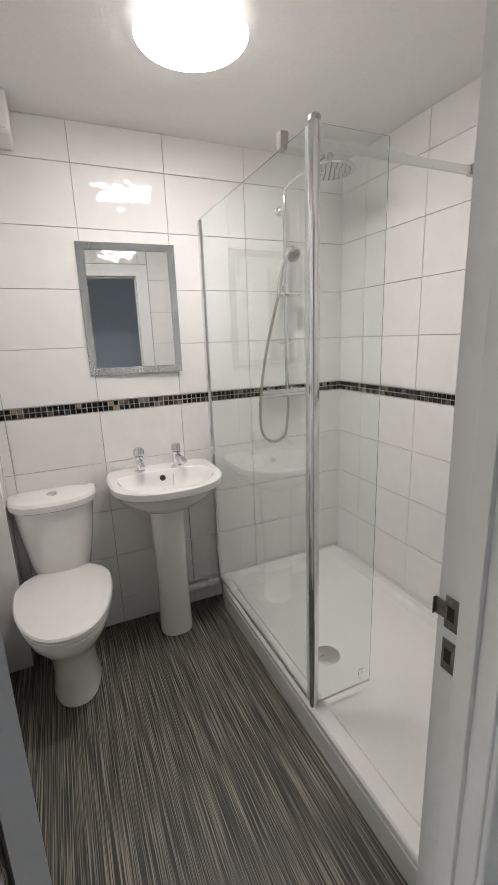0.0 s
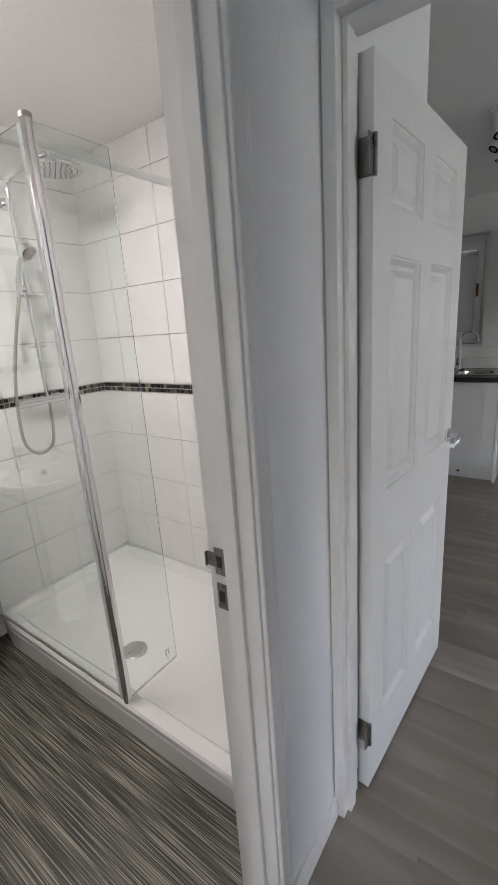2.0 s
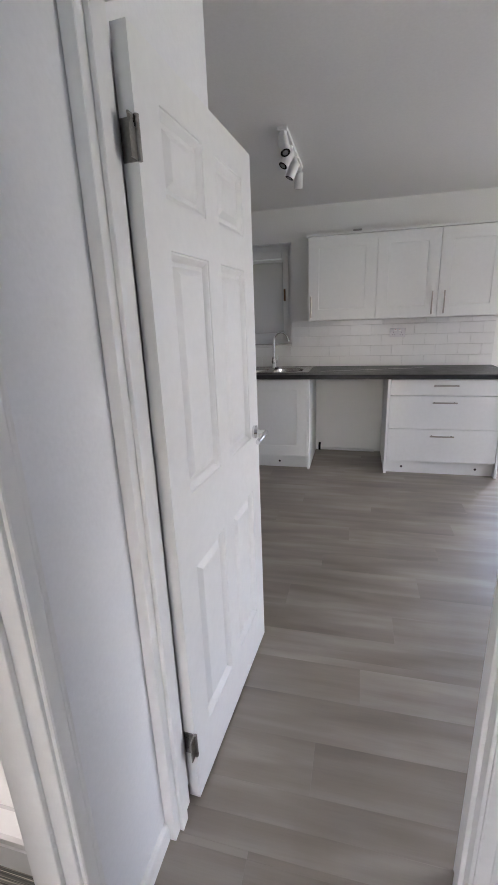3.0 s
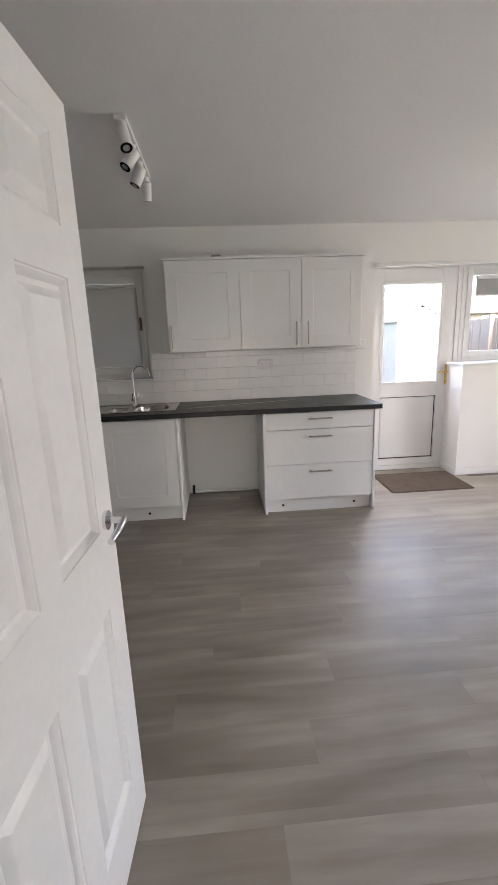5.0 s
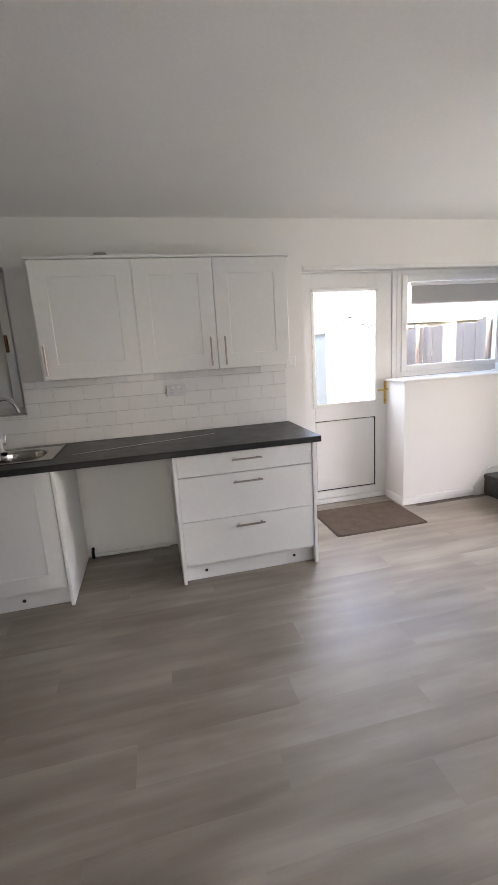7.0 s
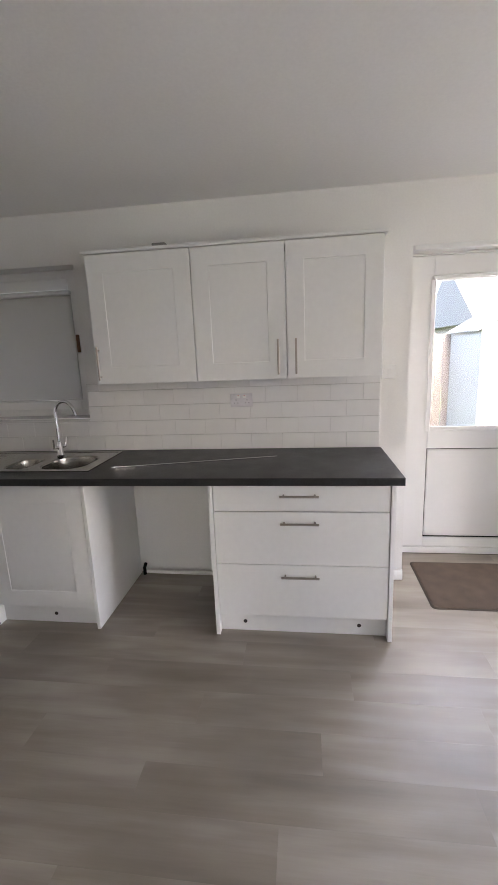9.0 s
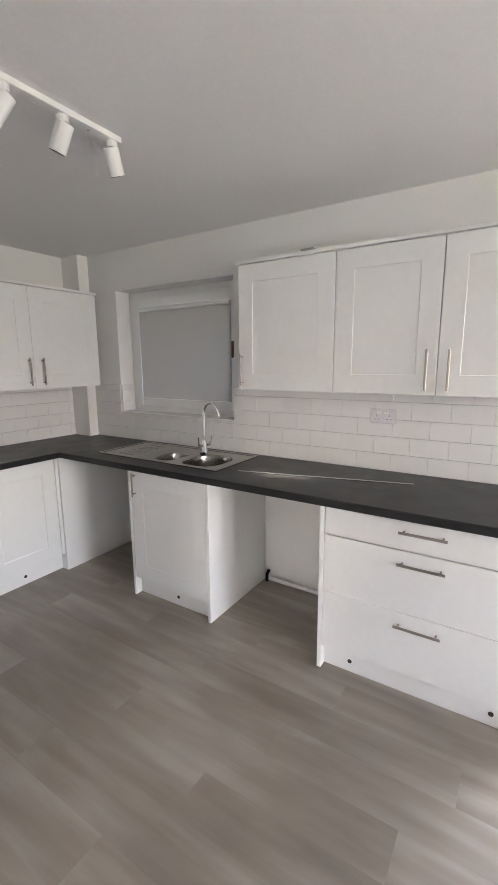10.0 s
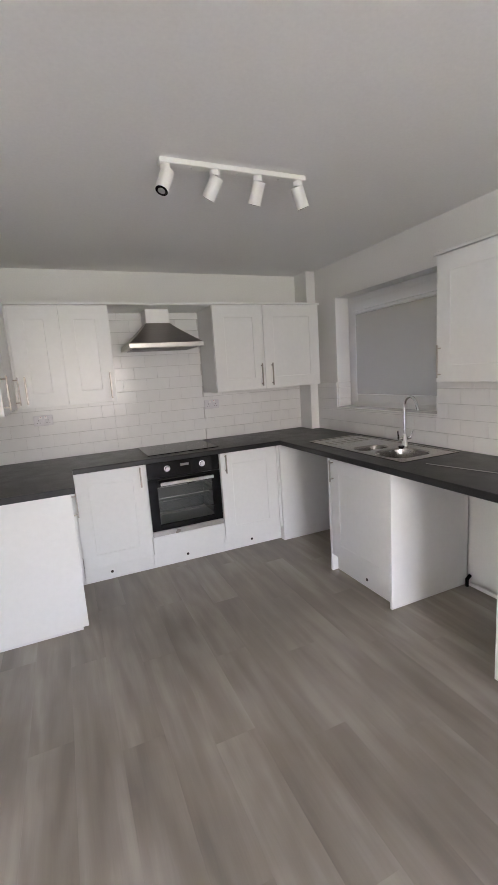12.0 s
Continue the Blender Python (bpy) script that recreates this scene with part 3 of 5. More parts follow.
def toilet(x, y):
    r = root("toilet", pose(x, y, 0) @ Matrix.Diagonal((1.06, 1.04, 1.03, 1)), "white close-coupled toilet with closed seat lid", "toilet")
    bm = bmesh.new()
    loft(bm, [ell(0, -0.23, z, rx, rf, rb, p=p) for z, rx, rf, rb, p in (
        (0.0, 0.097, 0.232, 0.19, 2.4), (0.02, 0.094, 0.228, 0.19, 2.4), (0.12, 0.089, 0.218, 0.18, 2.3), (0.2, 0.105, 0.235, 0.18, 2.2), (0.26, 0.135, 0.28, 0.18, 2.1),
        (0.32, 0.165, 0.345, 0.18, 2.1), (0.37, 0.178, 0.385, 0.18, 2.1), (0.395, 0.18, 0.392, 0.18, 2.1), (0.402, 0.176, 0.388, 0.178, 2.1))])
    box(bm, -0.1, 0.1, -0.14, -0.02, 0.24, 0.40, 0.02, 2)
    part("bowl", bm, M["ceramic"], r, smooth=True)
    bm = bmesh.new()
    loft(bm, [ell(0, -0.26, z, rx, rf, rb, p=2.15) for z, rx, rf, rb in ((0.403, 0.176, 0.362, 0.16), (0.407, 0.182, 0.368, 0.162), (0.418, 0.184, 0.37, 0.163), (0.421, 0.182, 0.368, 0.162))])
    part("seat", bm, M["seat"], r, smooth=True)
    bm = bmesh.new()
    loft(bm, [ell(0, -0.26, z, rx, rf, rb, p=2.15) for z, rx, rf, rb in ((0.423, 0.181, 0.367, 0.161), (0.426, 0.186, 0.372, 0.165), (0.436, 0.187, 0.373, 0.165), (0.443, 0.182, 0.368, 0.16), (0.448, 0.16, 0.34, 0.14), (0.451, 0.1, 0.25, 0.09))])
    part("seat_lid", bm, M["seat"], r, smooth=True)
    bm = bmesh.new()
    tube(bm, [(-0.09, -0.094, 0.432), (0.09, -0.094, 0.432)], 0.011, 12)
    part("seat_hinge", bm, M["plastic"], r)
    bm = bmesh.new()
    loft(bm, [ell(0, -0.02, z, rx, rf, 0.012, p=2.6) for z, rx, rf in ((0.40, 0.105, 0.12), (0.42, 0.12, 0.135), (0.5, 0.135, 0.15), (0.62, 0.152, 0.163), (0.745, 0.165, 0.172))])
    part("cistern", bm, M["ceramic"], r, smooth=True)
    bm = bmesh.new()
    loft(bm, [ell(0, -0.02, z, rx, rf, 0.014, p=2.6) for z, rx, rf in ((0.747, 0.172, 0.18), (0.752, 0.18, 0.187), (0.778, 0.182, 0.189), (0.79, 0.174, 0.18), (0.794, 0.15, 0.155))])
    lid = part("cistern_lid", bm, M["ceramic"], r, smooth=True)
    bm = bmesh.new()
    lathe(bm, [(0.022, 0.79), (0.022, 0.799), (0.019, 0.802)], 0, -0.1, 24)
    box(bm, -0.0008, 0.0008, -0.119, -0.081, 0.8015, 0.8028)
    part("flush_button", bm, M["chrome"], lid, "chrome dual flush button", smooth=True)
    return r


toilet(0.842, BN - 0.004)


def pillar_tap(m):
    r = root("basin_tap", m @ Matrix.Diagonal((1.18, 1.18, 1.22, 1)), "chrome pillar tap on the washbasin", "tap", "basin taps")
    bm = bmesh.new()
    lathe(bm, [(0.021, 0), (0.022, 0.006), (0.016, 0.012), (0.0145, 0.05), (0.018, 0.055), (0.0185, 0.064), (0.012, 0.068)], 0, 0, 20)
    part("body", bm, M["chrome"], r, smooth=True)
    bm = bmesh.new()
    tube(bm, [(0, 0, 0.04), (0, -0.03, 0.045), (0, -0.062, 0.043), (0, -0.075, 0.034)], [0.013, 0.012, 0.0105, 0.010], 14)
    part("spout", bm, M["chrome"], r, smooth=True)
    bm = bmesh.new()
    lathe(bm, [(0.012, 0.066), (0.0185, 0.07), (0.0195, 0.092), (0.017, 0.099), (0.008, 0.102)], 0, 0, 20)
    for k in range(8):
        a = radians(45 * k)
        tube(bm, [(0.0185 * math.cos(a), 0.0185 * math.sin(a), 0.072), (0.0185 * math.cos(a), 0.0185 * math.sin(a), 0.094)], 0.0032, 6)
    part("head", bm, M["chrome"], r, smooth=True)
    return r


def washbasin(x, y):
    r = root("washbasin", pose(x, y, 0) @ Matrix.Diagonal((1.04, 1.03, 1.0, 1)), "white pedestal washbasin with two tap holes", "washbasin")
    bm = bmesh.new()
    W = 0.25
    rings = [ell(0, -0.19, z, rx, rf, rb, 56, min(p, 2.4), p * 2.4) for z, rx, rf, rb, p in (
        (0.69, 0.085, 0.08, 0.12, 2.2), (0.71, 0.13, 0.12, 0.17, 2.3), (0.75, 0.185, 0.17, 0.186, 2.4), (0.79, 0.226, 0.213, 0.19, 2.6), (0.812, 0.236, 0.225, 0.19, 2.7), (0.82, W, 0.24, 0.19, 2.8), (0.85, W + 0.003, 0.243, 0.19, 2.8), (0.857, W - 0.005, 0.236, 0.187, 2.8))]
    inner = [ell(0, -0.215, z, rx, rf, rb, 56, min(p, 2.2), p * 1.5) for z, rx, rf, rb, p in (
        (0.856, 0.215, 0.188, 0.105, 2.4), (0.848, 0.208, 0.182, 0.098, 2.4), (0.81, 0.19, 0.165, 0.088, 2.3), (0.76, 0.145, 0.125, 0.07, 2.2), (0.735, 0.075, 0.07, 0.045, 2.0), (0.73, 0.022, 0.022, 0.022, 2.0))]
    loft(bm, rings + inner)
    part("bowl", bm, M["ceramic"], r, smooth=True)
    bm = bmesh.new()
    loft(bm, [ell(0, -0.15, z, rx, rf, rb, 40, 2.4) for z, rx, rf, rb in ((0.0, 0.078, 0.08, 0.07), (0.015, 0.08, 0.082, 0.07), (0.3, 0.073, 0.075, 0.07), (0.6, 0.079, 0.081, 0.08), (0.72, 0.084, 0.085, 0.09))])
    part("pedestal", bm, M["ceramic"], r, smooth=True)
    bm = bmesh.new()
    tube(bm, [(0, -0.121, 0.822), (0, -0.1325, 0.819)], 0.0135, 20)
    part("overflow", bm, M["dark"], r, "dark round overflow hole")
    bm = bmesh.new()
    lathe(bm, [(0.02, 0.7295), (0.021, 0.733), (0.012, 0.734)], 0, -0.215, 20)
    part("waste", bm, M["chrome"], r)
    bm = bmesh.new()
    pts = [(0.055, -0.085, 0.856), (0.055, -0.1, 0.859), (0.055, -0.115, 0.845), (0.052, -0.128, 0.81), (0.045, -0.14, 0.78)]
    tube(bm, pts, 0.0018, 6)
    for k in range(10):
        f = k / 9 * (len(pts) - 1)
        i = min(int(f), len(pts) - 2)
        p = Vector(pts[i]).lerp(Vector(pts[i + 1]), f - i)
        bmesh.ops.create_icosphere(bm, subdivisions=1, radius=0.003, matrix=Matrix.Translation(p))
    part("plug_chain", bm, M["chrome"], r)
    return r


washbasin(1.342, BN - 0.004)
tap1 = pillar_tap(pose(1.245, BN - 0.085, 0.853))
copy_thing(tap1, pose(1.432, BN - 0.085, 0.853, 0, 0, 12))

# mirror with glittering border
mir = root("wall_mirror", pose(1.292, BN - 0.0125, 1.618, 0, 0, -2.6), "frameless rectangular mirror with a silver glitter border", "mirror")
mw, mh, mb = 0.218, 0.292, 0.034
part("glass", boxes((-mw + mb, mw - mb, -0.006, -0.001, -mh + mb, mh - mb)), M["mirror"], mir)
bm = boxes((-mw, -mw + mb - 0.001, -0.006, -0.001, -mh, mh), (mw - mb + 0.001, mw, -0.006, -0.001, -mh, mh), (-mw + mb, mw - mb, -0.006, -0.001, mh - mb + 0.001, mh), (-mw + mb, mw - mb, -0.006, -0.001, -mh, -mh + mb - 0.001))
part("border", bm, M["silver"], mir, "crackled silver glitter border")

# shower tray, drain, screen
tray = root("shower_tray", pose(0, 0, 0), "low white acrylic shower tray", "shower tray")
TX0, TX1, TY0, TY1, TH = 1.632, BE - 0.001, BS + 0.002, BN - 0.001, 0.128
bm = bmesh.new()
cx, cy, hx, hy = (TX0 + TX1) / 2, (TY0 + TY1) / 2, (TX1 - TX0) / 2, (TY1 - TY0) / 2
loft(bm, [rrect(cx, cy, hx, hy, 0.004, 0.0, 64), rrect(cx, cy, hx, hy, 0.004, 0.088, 64), rrect(cx, cy, hx - 0.004, hy - 0.004, 0.004, 0.092, 64), rrect(cx, cy, hx - 0.004, hy - 0.004, 0.004, 0.098, 64), rrect(cx, cy, hx, hy, 0.004, 0.101, 64),
          rrect(cx, cy, hx, hy, 0.006, TH - 0.008, 64), rrect(cx, cy, hx - 0.008, hy - 0.004, 0.01, TH, 64), rrect(cx + 0.008, cy, hx - 0.052, hy - 0.045, 0.05, TH, 64), rrect(cx + 0.008, cy, hx - 0.075, hy - 0.068, 0.07, 0.1, 64), rrect(cx + 0.008, cy, 0.2, 0.4, 0.06, 0.095, 64), rrect(1.865, 2.385, 0.06, 0.06, 0.05, 0.0935, 64)])
part("basin", bm, M["acrylic"], tray, smooth=True)
bm = bmesh.new()
lathe(bm, [(0.056, 0.0935), (0.056, 0.099), (0.05, 0.1025), (0.02, 0.1035)], 1.865, 2.385, 32)
part("drain_cover", bm, M["steel"], tray, "round chrome waste cover", smooth=True)

SX, SY, ST = 1.65, 2.16, 2.034
scr = root("shower_screen", pose(0, 0, 0), "clear glass walk-in shower screen with chrome corner post", "shower screen")
g = part("glass_panel", boxes((SX - 0.003, SX + 0.003, SY + 0.012, BN - 0.022, TH + 0.008, ST - 0.001), b=0.0008), M["screenglass"], scr, "clear fixed glass panel")
g2 = part("glass_panel", boxes((SX + 0.012, SX + 0.262, SY - 0.003, SY + 0.003, TH + 0.014, ST - 0.001), b=0.0008), M["screenglass"], scr, "clear deflector glass panel")
for gg in (g, g2):
    gg.visible_shadow = False
bm = bmesh.new()
loft(bm, [rrect(SX + 0.002, SY - 0.002, 0.0155, 0.0155, 0.013, z, 24) for z in (TH + 0.002, ST)])
part("corner_post", bm, M["chrome"], scr, smooth=True)
bm = bmesh.new()
loft(bm, [rrect(SX + 0.002, SY - 0.002, 0.0165, 0.0165, 0.014, z, 24) for z in (ST, ST + 0.012)] + [rrect(SX + 0.002, SY - 0.002, 0.01, 0.01, 0.008, ST + 0.017, 24)])
part("post_cap", bm, M["steel"], scr, smooth=True)
part("seal_strip", boxes((SX - 0.0075, SX + 0.0075, SY + 0.0145, SY + 0.034, TH + 0.004, ST - 0.002), b=0.002), M["screenseal"], scr, "milky clear sealing strip")
part("wall_profile", boxes((SX - 0.011, SX + 0.011, BN - 0.03, BN - 0.001, TH, ST - 0.004), b=0.004), M["chrome"], scr, "chrome wall channel")
part("bottom_seal", boxes((SX - 0.007, SX + 0.007, SY + 0.016, BN - 0.03, TH, TH + 0.012), b=0.002), M["steel"], scr)
part("bottom_seal", boxes((SX + 0.014, SX + 0.262, SY - 0.004, SY + 0.004, TH + 0.002, TH + 0.014), b=0.001), M["plastic"], scr)
BY = 2.335
part("support_bar", boxes((SX + 0.01, BE - 0.02, BY - 0.004, BY + 0.004, ST + 0.01, ST + 0.04), b=0.001), M["screenseal"], scr, "clear flat stabiliser bar")
part("bar_clamp", boxes((SX - 0.013, SX + 0.016, BY - 0.014, BY + 0.014, ST - 0.008, ST + 0.043), b=0.003), M["steel"], scr)
part("bar_clamp", boxes((BE - 0.03, BE - 0.0005, BY - 0.016, BY + 0.016, ST + 0.008, ST + 0.046), b=0.003), M["steel"], scr)

# thermostatic shower on the end wall
sh = root("shower_set", pose(2.09, BN - 0.002, 0), "chrome thermostatic bar shower with rain head and hand shower", "shower")
bm = bmesh.new()
VZ = 1.17
tube(bm, [(-0.13, -0.055, VZ), (0.13, -0.055, VZ)], 0.022, 20)
tube(bm, [(-0.16, -0.055, VZ), (-0.13, -0.055, VZ)], [0.024, 0.025], 20)
tube(bm, [(0.13, -0.055, VZ), (0.16, -0.055, VZ)], [0.025, 0.024], 20)
for s in (-0.075, 0.075):
    tube(bm, [(s, 0, VZ), (s, -0.012, VZ), (s, -0.013, VZ), (s, -0.055, VZ)], [0.034, 0.032, 0.017, 0.017], 20)
part("valve", bm, M["chrome"], sh, smooth=True)
bm = bmesh.new()
rise = [(0, -0.06, VZ), (0, -0.06, 2.155)] + [(0, -0.06 - 0.04 + 0.04 * math.cos(radians(a)), 2.155 + 0.04 * math.sin(radians(a))) for a in range(15, 91, 15)] + [(0, -0.34, 2.215), (0.012, -0.385, 2.222)]
tube(bm, rise, 0.0105, 14)
part("riser_pipe", bm, M["chrome"], sh, smooth=True)
bm = bmesh.new()
tube(bm, [(0, 0, 2.105), (0, -0.006, 2.105), (0, -0.008, 2.105), (0, -0.06, 2.105)], [0.026, 0.026, 0.01, 0.01], 18)
part("wall_bracket", bm, M["chrome"], sh, smooth=True)
bm = bmesh.new()
lathe(bm, [(0.012, 2.232), (0.014, 2.19), (0.03, 2.18), (0.108, 2.171), (0.112, 2.165), (0.11, 2.159)], 0.035, -0.40, 36)
hd = part("rain_head", bm, M["chrome"], sh, "wide round chrome rain head", smooth=True)
bm = bmesh.new()
for k in range(5):
    for j in range(6 * k or 1):
        a = 2 * math.pi * j / (6 * k or 1)
        lathe(bm, [(0.0035, 2.159), (0.0025, 2.156)], 0.035 + 0.022 * k * math.cos(a), -0.40 + 0.022 * k * math.sin(a), 6)
part("nozzles", bm, M["greyplastic"], hd)
bm = bmesh.new()
tube(bm, [(0, -0.06, 1.70), (0, -0.06, 1.735)], 0.019, 16)
tube(bm, [(0, -0.06, 1.717), (-0.045, -0.075, 1.717)], [0.013, 0.016], 14)
part("slider", bm, M["chrome"], sh, smooth=True)
bm = bmesh.new()
tube(bm, [(-0.05, -0.08, 1.69), (-0.045, -0.085, 1.75), (-0.028, -0.10, 1.83), (-0.01, -0.12, 1.868)], [0.012, 0.014, 0.015, 0.014], 16)
tube(bm, [(-0.002, -0.108, 1.896), (0.0, -0.12, 1.886), (0.004, -0.142, 1.866)], [0.026, 0.038, 0.041], 24)
hs = part("hand_shower", bm, M["chrome"], sh, smooth=True)
bm = bmesh.new()
tube(bm, [(0.0041, -0.1425, 1.8656), (0.0044, -0.1435, 1.8646)], 0.033, 24)
part("spray_face", bm, M["nickel"], hs)
bm = bmesh.new()
lathe(bm, [(0.02, 1.672), (0.062, 1.676), (0.066, 1.684), (0.06, 1.683), (0.02, 1.679)], 0, -0.085, 28)
part("soap_tray", bm, M["chrome"], sh, "small round chrome soap tray", smooth=True)
bm = bmesh.new()
tube(bm, [(-0.04, -0.06, 1.44), (0.04, -0.06, 1.44)], 0.004, 8)
tube(bm, [(0, -0.06, 1.43), (0, -0.06, 1.45)], 0.014, 12)
part("retainer", bm, M["chrome"], sh)
bm = bmesh.new()
hose = []
for i in range(49):
    f = i / 48
    if f < 0.62:
        g_ = f / 0.62
        x = -0.05 - 0.125 * math.sin(g_ * math.pi * 0.52)
        hose.append((x, -0.08, 1.69 - 0.67 * g_))
    else:
        a = (f - 0.62) / 0.38 * math.pi
        hose.append((-0.0875 - 0.0875 * math.cos(a), -0.08 + 0.02 * (f - 0.62), 1.02 - 0.115 * math.sin(a) + (0.13 * max(0, a / math.pi - 0.8) * 5 * 1)))
tube(bm, hose, [0.0075 + 0.0009 * (i % 2) for i in range(49)], 10)
part("hose", bm, M["nickel"], sh, "ribbed flexible steel hose", smooth=True)

# ceiling lamp, extractor, pipe
lamp = root("ceiling_lamp", pose(1.418, 2.45, BCEIL) @ Matrix.Diagonal((1.07, 1.07, 1.0, 1)), "round opal ceiling lamp, lit", "ceiling lamp")
bm = bmesh.new()
lathe(bm, [(0.12, 0.0), (0.122, -0.012), (0.15, -0.036), (0.157, -0.0405), (0.156, -0.0415)], 0, 0, 48)
part("base", bm, M["lamprim"], lamp, smooth=True)
bm = bmesh.new()
lathe(bm, [(0.152, -0.040), (0.155, -0.043), (0.151, -0.047), (0.135, -0.053), (0.1, -0.060), (0.04, -0.065), (0.005, -0.066)], 0, 0, 48)
part("diffuser", bm, M["lamp"], lamp, "glowing white diffuser", smooth=True)
fan = root("extractor_fan", pose(0.655, 3.02, 2.23), "white extractor fan box high on the boxing", "extractor fan")
part("housing", boxes((0.0, 0.238, -0.02, 0.15, 0.0, 0.142), b=0.008), M["plastic"], fan)
part("grille", boxes((0.01, 0.225, -0.026, -0.02, 0.012, 0.1), b=0.003), M["plastic"], fan)
pip = root("waste_pipe", pose(0, 0, 0), "white waste pipe along the wall under the basin", "pipe")
bm = bmesh.new()
tube(bm, [(1.36, BN - 0.03, 0.115), (TX0, BN - 0.03, 0.11)], 0.021, 16)
part("pipe", bm, M["pipe"], pip, smooth=True)
bm = bmesh.new()
tube(bm, [(1.57, BN - 0.03, 0.111), (1.6, BN - 0.03, 0.1105)], 0.026, 16)
part("collar", bm, M["pipe"], pip, smooth=True)
st_ = root("glass_marking", pose(SX + 0.215, SY - 0.0042, TH + 0.06), "small grey safety marking printed on the deflector glass", "marking")
part("mark", boxes((-0.012, 0.012, 0, 0.0006, 0.013, 0.0155), (-0.010, -0.007, 0, 0.0006, -0.012, 0.008), (0.002, 0.009, 0, 0.0006, -0.001, 0.001), (0.006, 0.008, 0, 0.0006, -0.012, 0.006), (-0.004, 0.004, 0, 0.0006, -0.028, -0.026)), M["greyplastic"], st_)

# ---- kitchen units ----
CB, CT = 0.13, TOP - 0.04            # cabinet bottom and top


def bar_handle(parent, x, z, length, vertical, y=0.0):
    bm = bmesh.new()
    h = length / 2
    if vertical:
        box(bm, x - 0.006, x + 0.006, y - 0.034, y - 0.026, z - h, z + h, 0.002)
        ends = [(x, z - h + 0.02), (x, z + h - 0.02)]
    else:
        box(bm, x - h, x + h, y - 0.034, y - 0.026, z - 0.006, z + 0.006, 0.002)
        ends = [(x - h + 0.02, z), (x + h - 0.02, z)]
    for ex, ez in ends:
        tube(bm, [(ex, y, ez), (ex, y - 0.027, ez)], 0.0045, 10)
    return part("handle", bm, M["nickel"], parent, "satin nickel bar handle")


def front(name, parent, x0, x1, z0, z1, handle=None, frame_w=0.1, y=0.0, sunk=0.0027, gap=0.002):
    """A shaker front: rails and stiles round a sunk panel. handle: x, z, length, vertical."""
    bm = bmesh.new()
    g, T = gap, 0.02
    a0, a1, c0, c1 = x0 + g, x1 - g, z0 + g, z1 - g
    steps = [(0, T), (0, 0.0015), (0.0015, 0)]
    if frame_w:
        steps += [(frame_w, 0), (frame_w + 0.003, sunk)]
    loft(bm, [[(a0 + i, y + h, c0 + i), (a1 - i, y + h, c0 + i), (a1 - i, y + h, c1 - i), (a0 + i, y + h, c1 - i)] for i, h in steps])
    d = part(name, bm, M["unit"], parent)
    if handle:
        bar_handle(d, *handle, y=y)
    return d


def plinth(parent, x0, x1, holes, y=0.045):
    p = part("plinth", boxes((x0, x1, y, y + 0.015, 0.002, CB - 0.003), b=0.001), M["unit"], parent)
    for h in holes:
        bm = bmesh.new()
        tube(bm, [(h, y + 0.001, 0.06), (h, y - 0.002, 0.06)], 0.011, 14)
        part("plinth_cap", bm, M["dark"], p, "dark plinth clip hole")


def carcass(parent, x0, x1, depth, z0, z1, y=0.022, cavity=False):
    t = 0.018
    rows = [(x0, x0 + t, y, depth, z0, z1), (x1 - t, x1, y, depth, z0, z1), (x0 + t, x1 - t, y, depth, z0, z0 + t), (x0 + t, x1 - t, depth - 0.008, depth, z0 + t, z1), (x0 + t, x1 - t, y, depth - 0.01, z1 - t, z1)]
    return part("carcass", boxes(*rows), M["carcass"], parent)


def side_panel(parent, x0, x1, depth, z1=CT, y=-0.004, z0=0.001):
    return part("end_panel", boxes((x0, x1, y, depth, z0, z1), b=0.001), M["unit"], parent)


DEP = KE - XF - 0.002                # depth of the sink run
# drawer unit
E_ = lambda y: pose(XF, y, 0, 0, 0, -90)
u = root("drawer_unit", E_(0.62), "white three-drawer base unit with steel bar handles", "kitchen cabinet")
W_ = 0.955
side_panel(u, 0, 0.022, DEP)
side_panel(u, W_ - 0.022, W_, DEP)
carcass(u, 0.023, W_ - 0.023, DEP - 0.05, CB, CT)
front("drawer", u, 0.024, W_ - 0.024, 0.738, CT - 0.004, (0.475, 0.828, 0.2, False), 0)
front("drawer", u, 0.024, W_ - 0.024, 0.436, 0.735, (0.475, 0.678, 0.2, False), 0, gap=0.0008)
front("drawer", u, 0.024, W_ - 0.024, CB, 0.4355, (0.475, 0.376, 0.2, False), 0, gap=0.0008)
plinth(u, 0.023, W_ - 0.023, (0.16, 0.79))
# sink unit
u = root("sink_unit", E_(1.972), "white sink base unit with one shaker door", "kitchen cabinet")
W_ = 0.66
side_panel(u, 0, 0.02, DEP)
side_panel(u, W_ - 0.02, W_, DEP)
t_ = 0.018
part("carcass", boxes((0.021, 0.021 + t_, 0.022, DEP - 0.05, CB, 0.7), (W_ - 0.021 - t_, W_ - 0.021, 0.022, DEP - 0.05, CB, 0.7), (0.04, W_ - 0.04, 0.022, DEP - 0.05, CB, CB + t_)), M["carcass"], u)
front("door", u, 0.022, W_ - 0.022, CB, CT - 0.004, (0.062, 0.79, 0.16, True))
plinth(u, 0.021, W_ - 0.021, (0.36,))
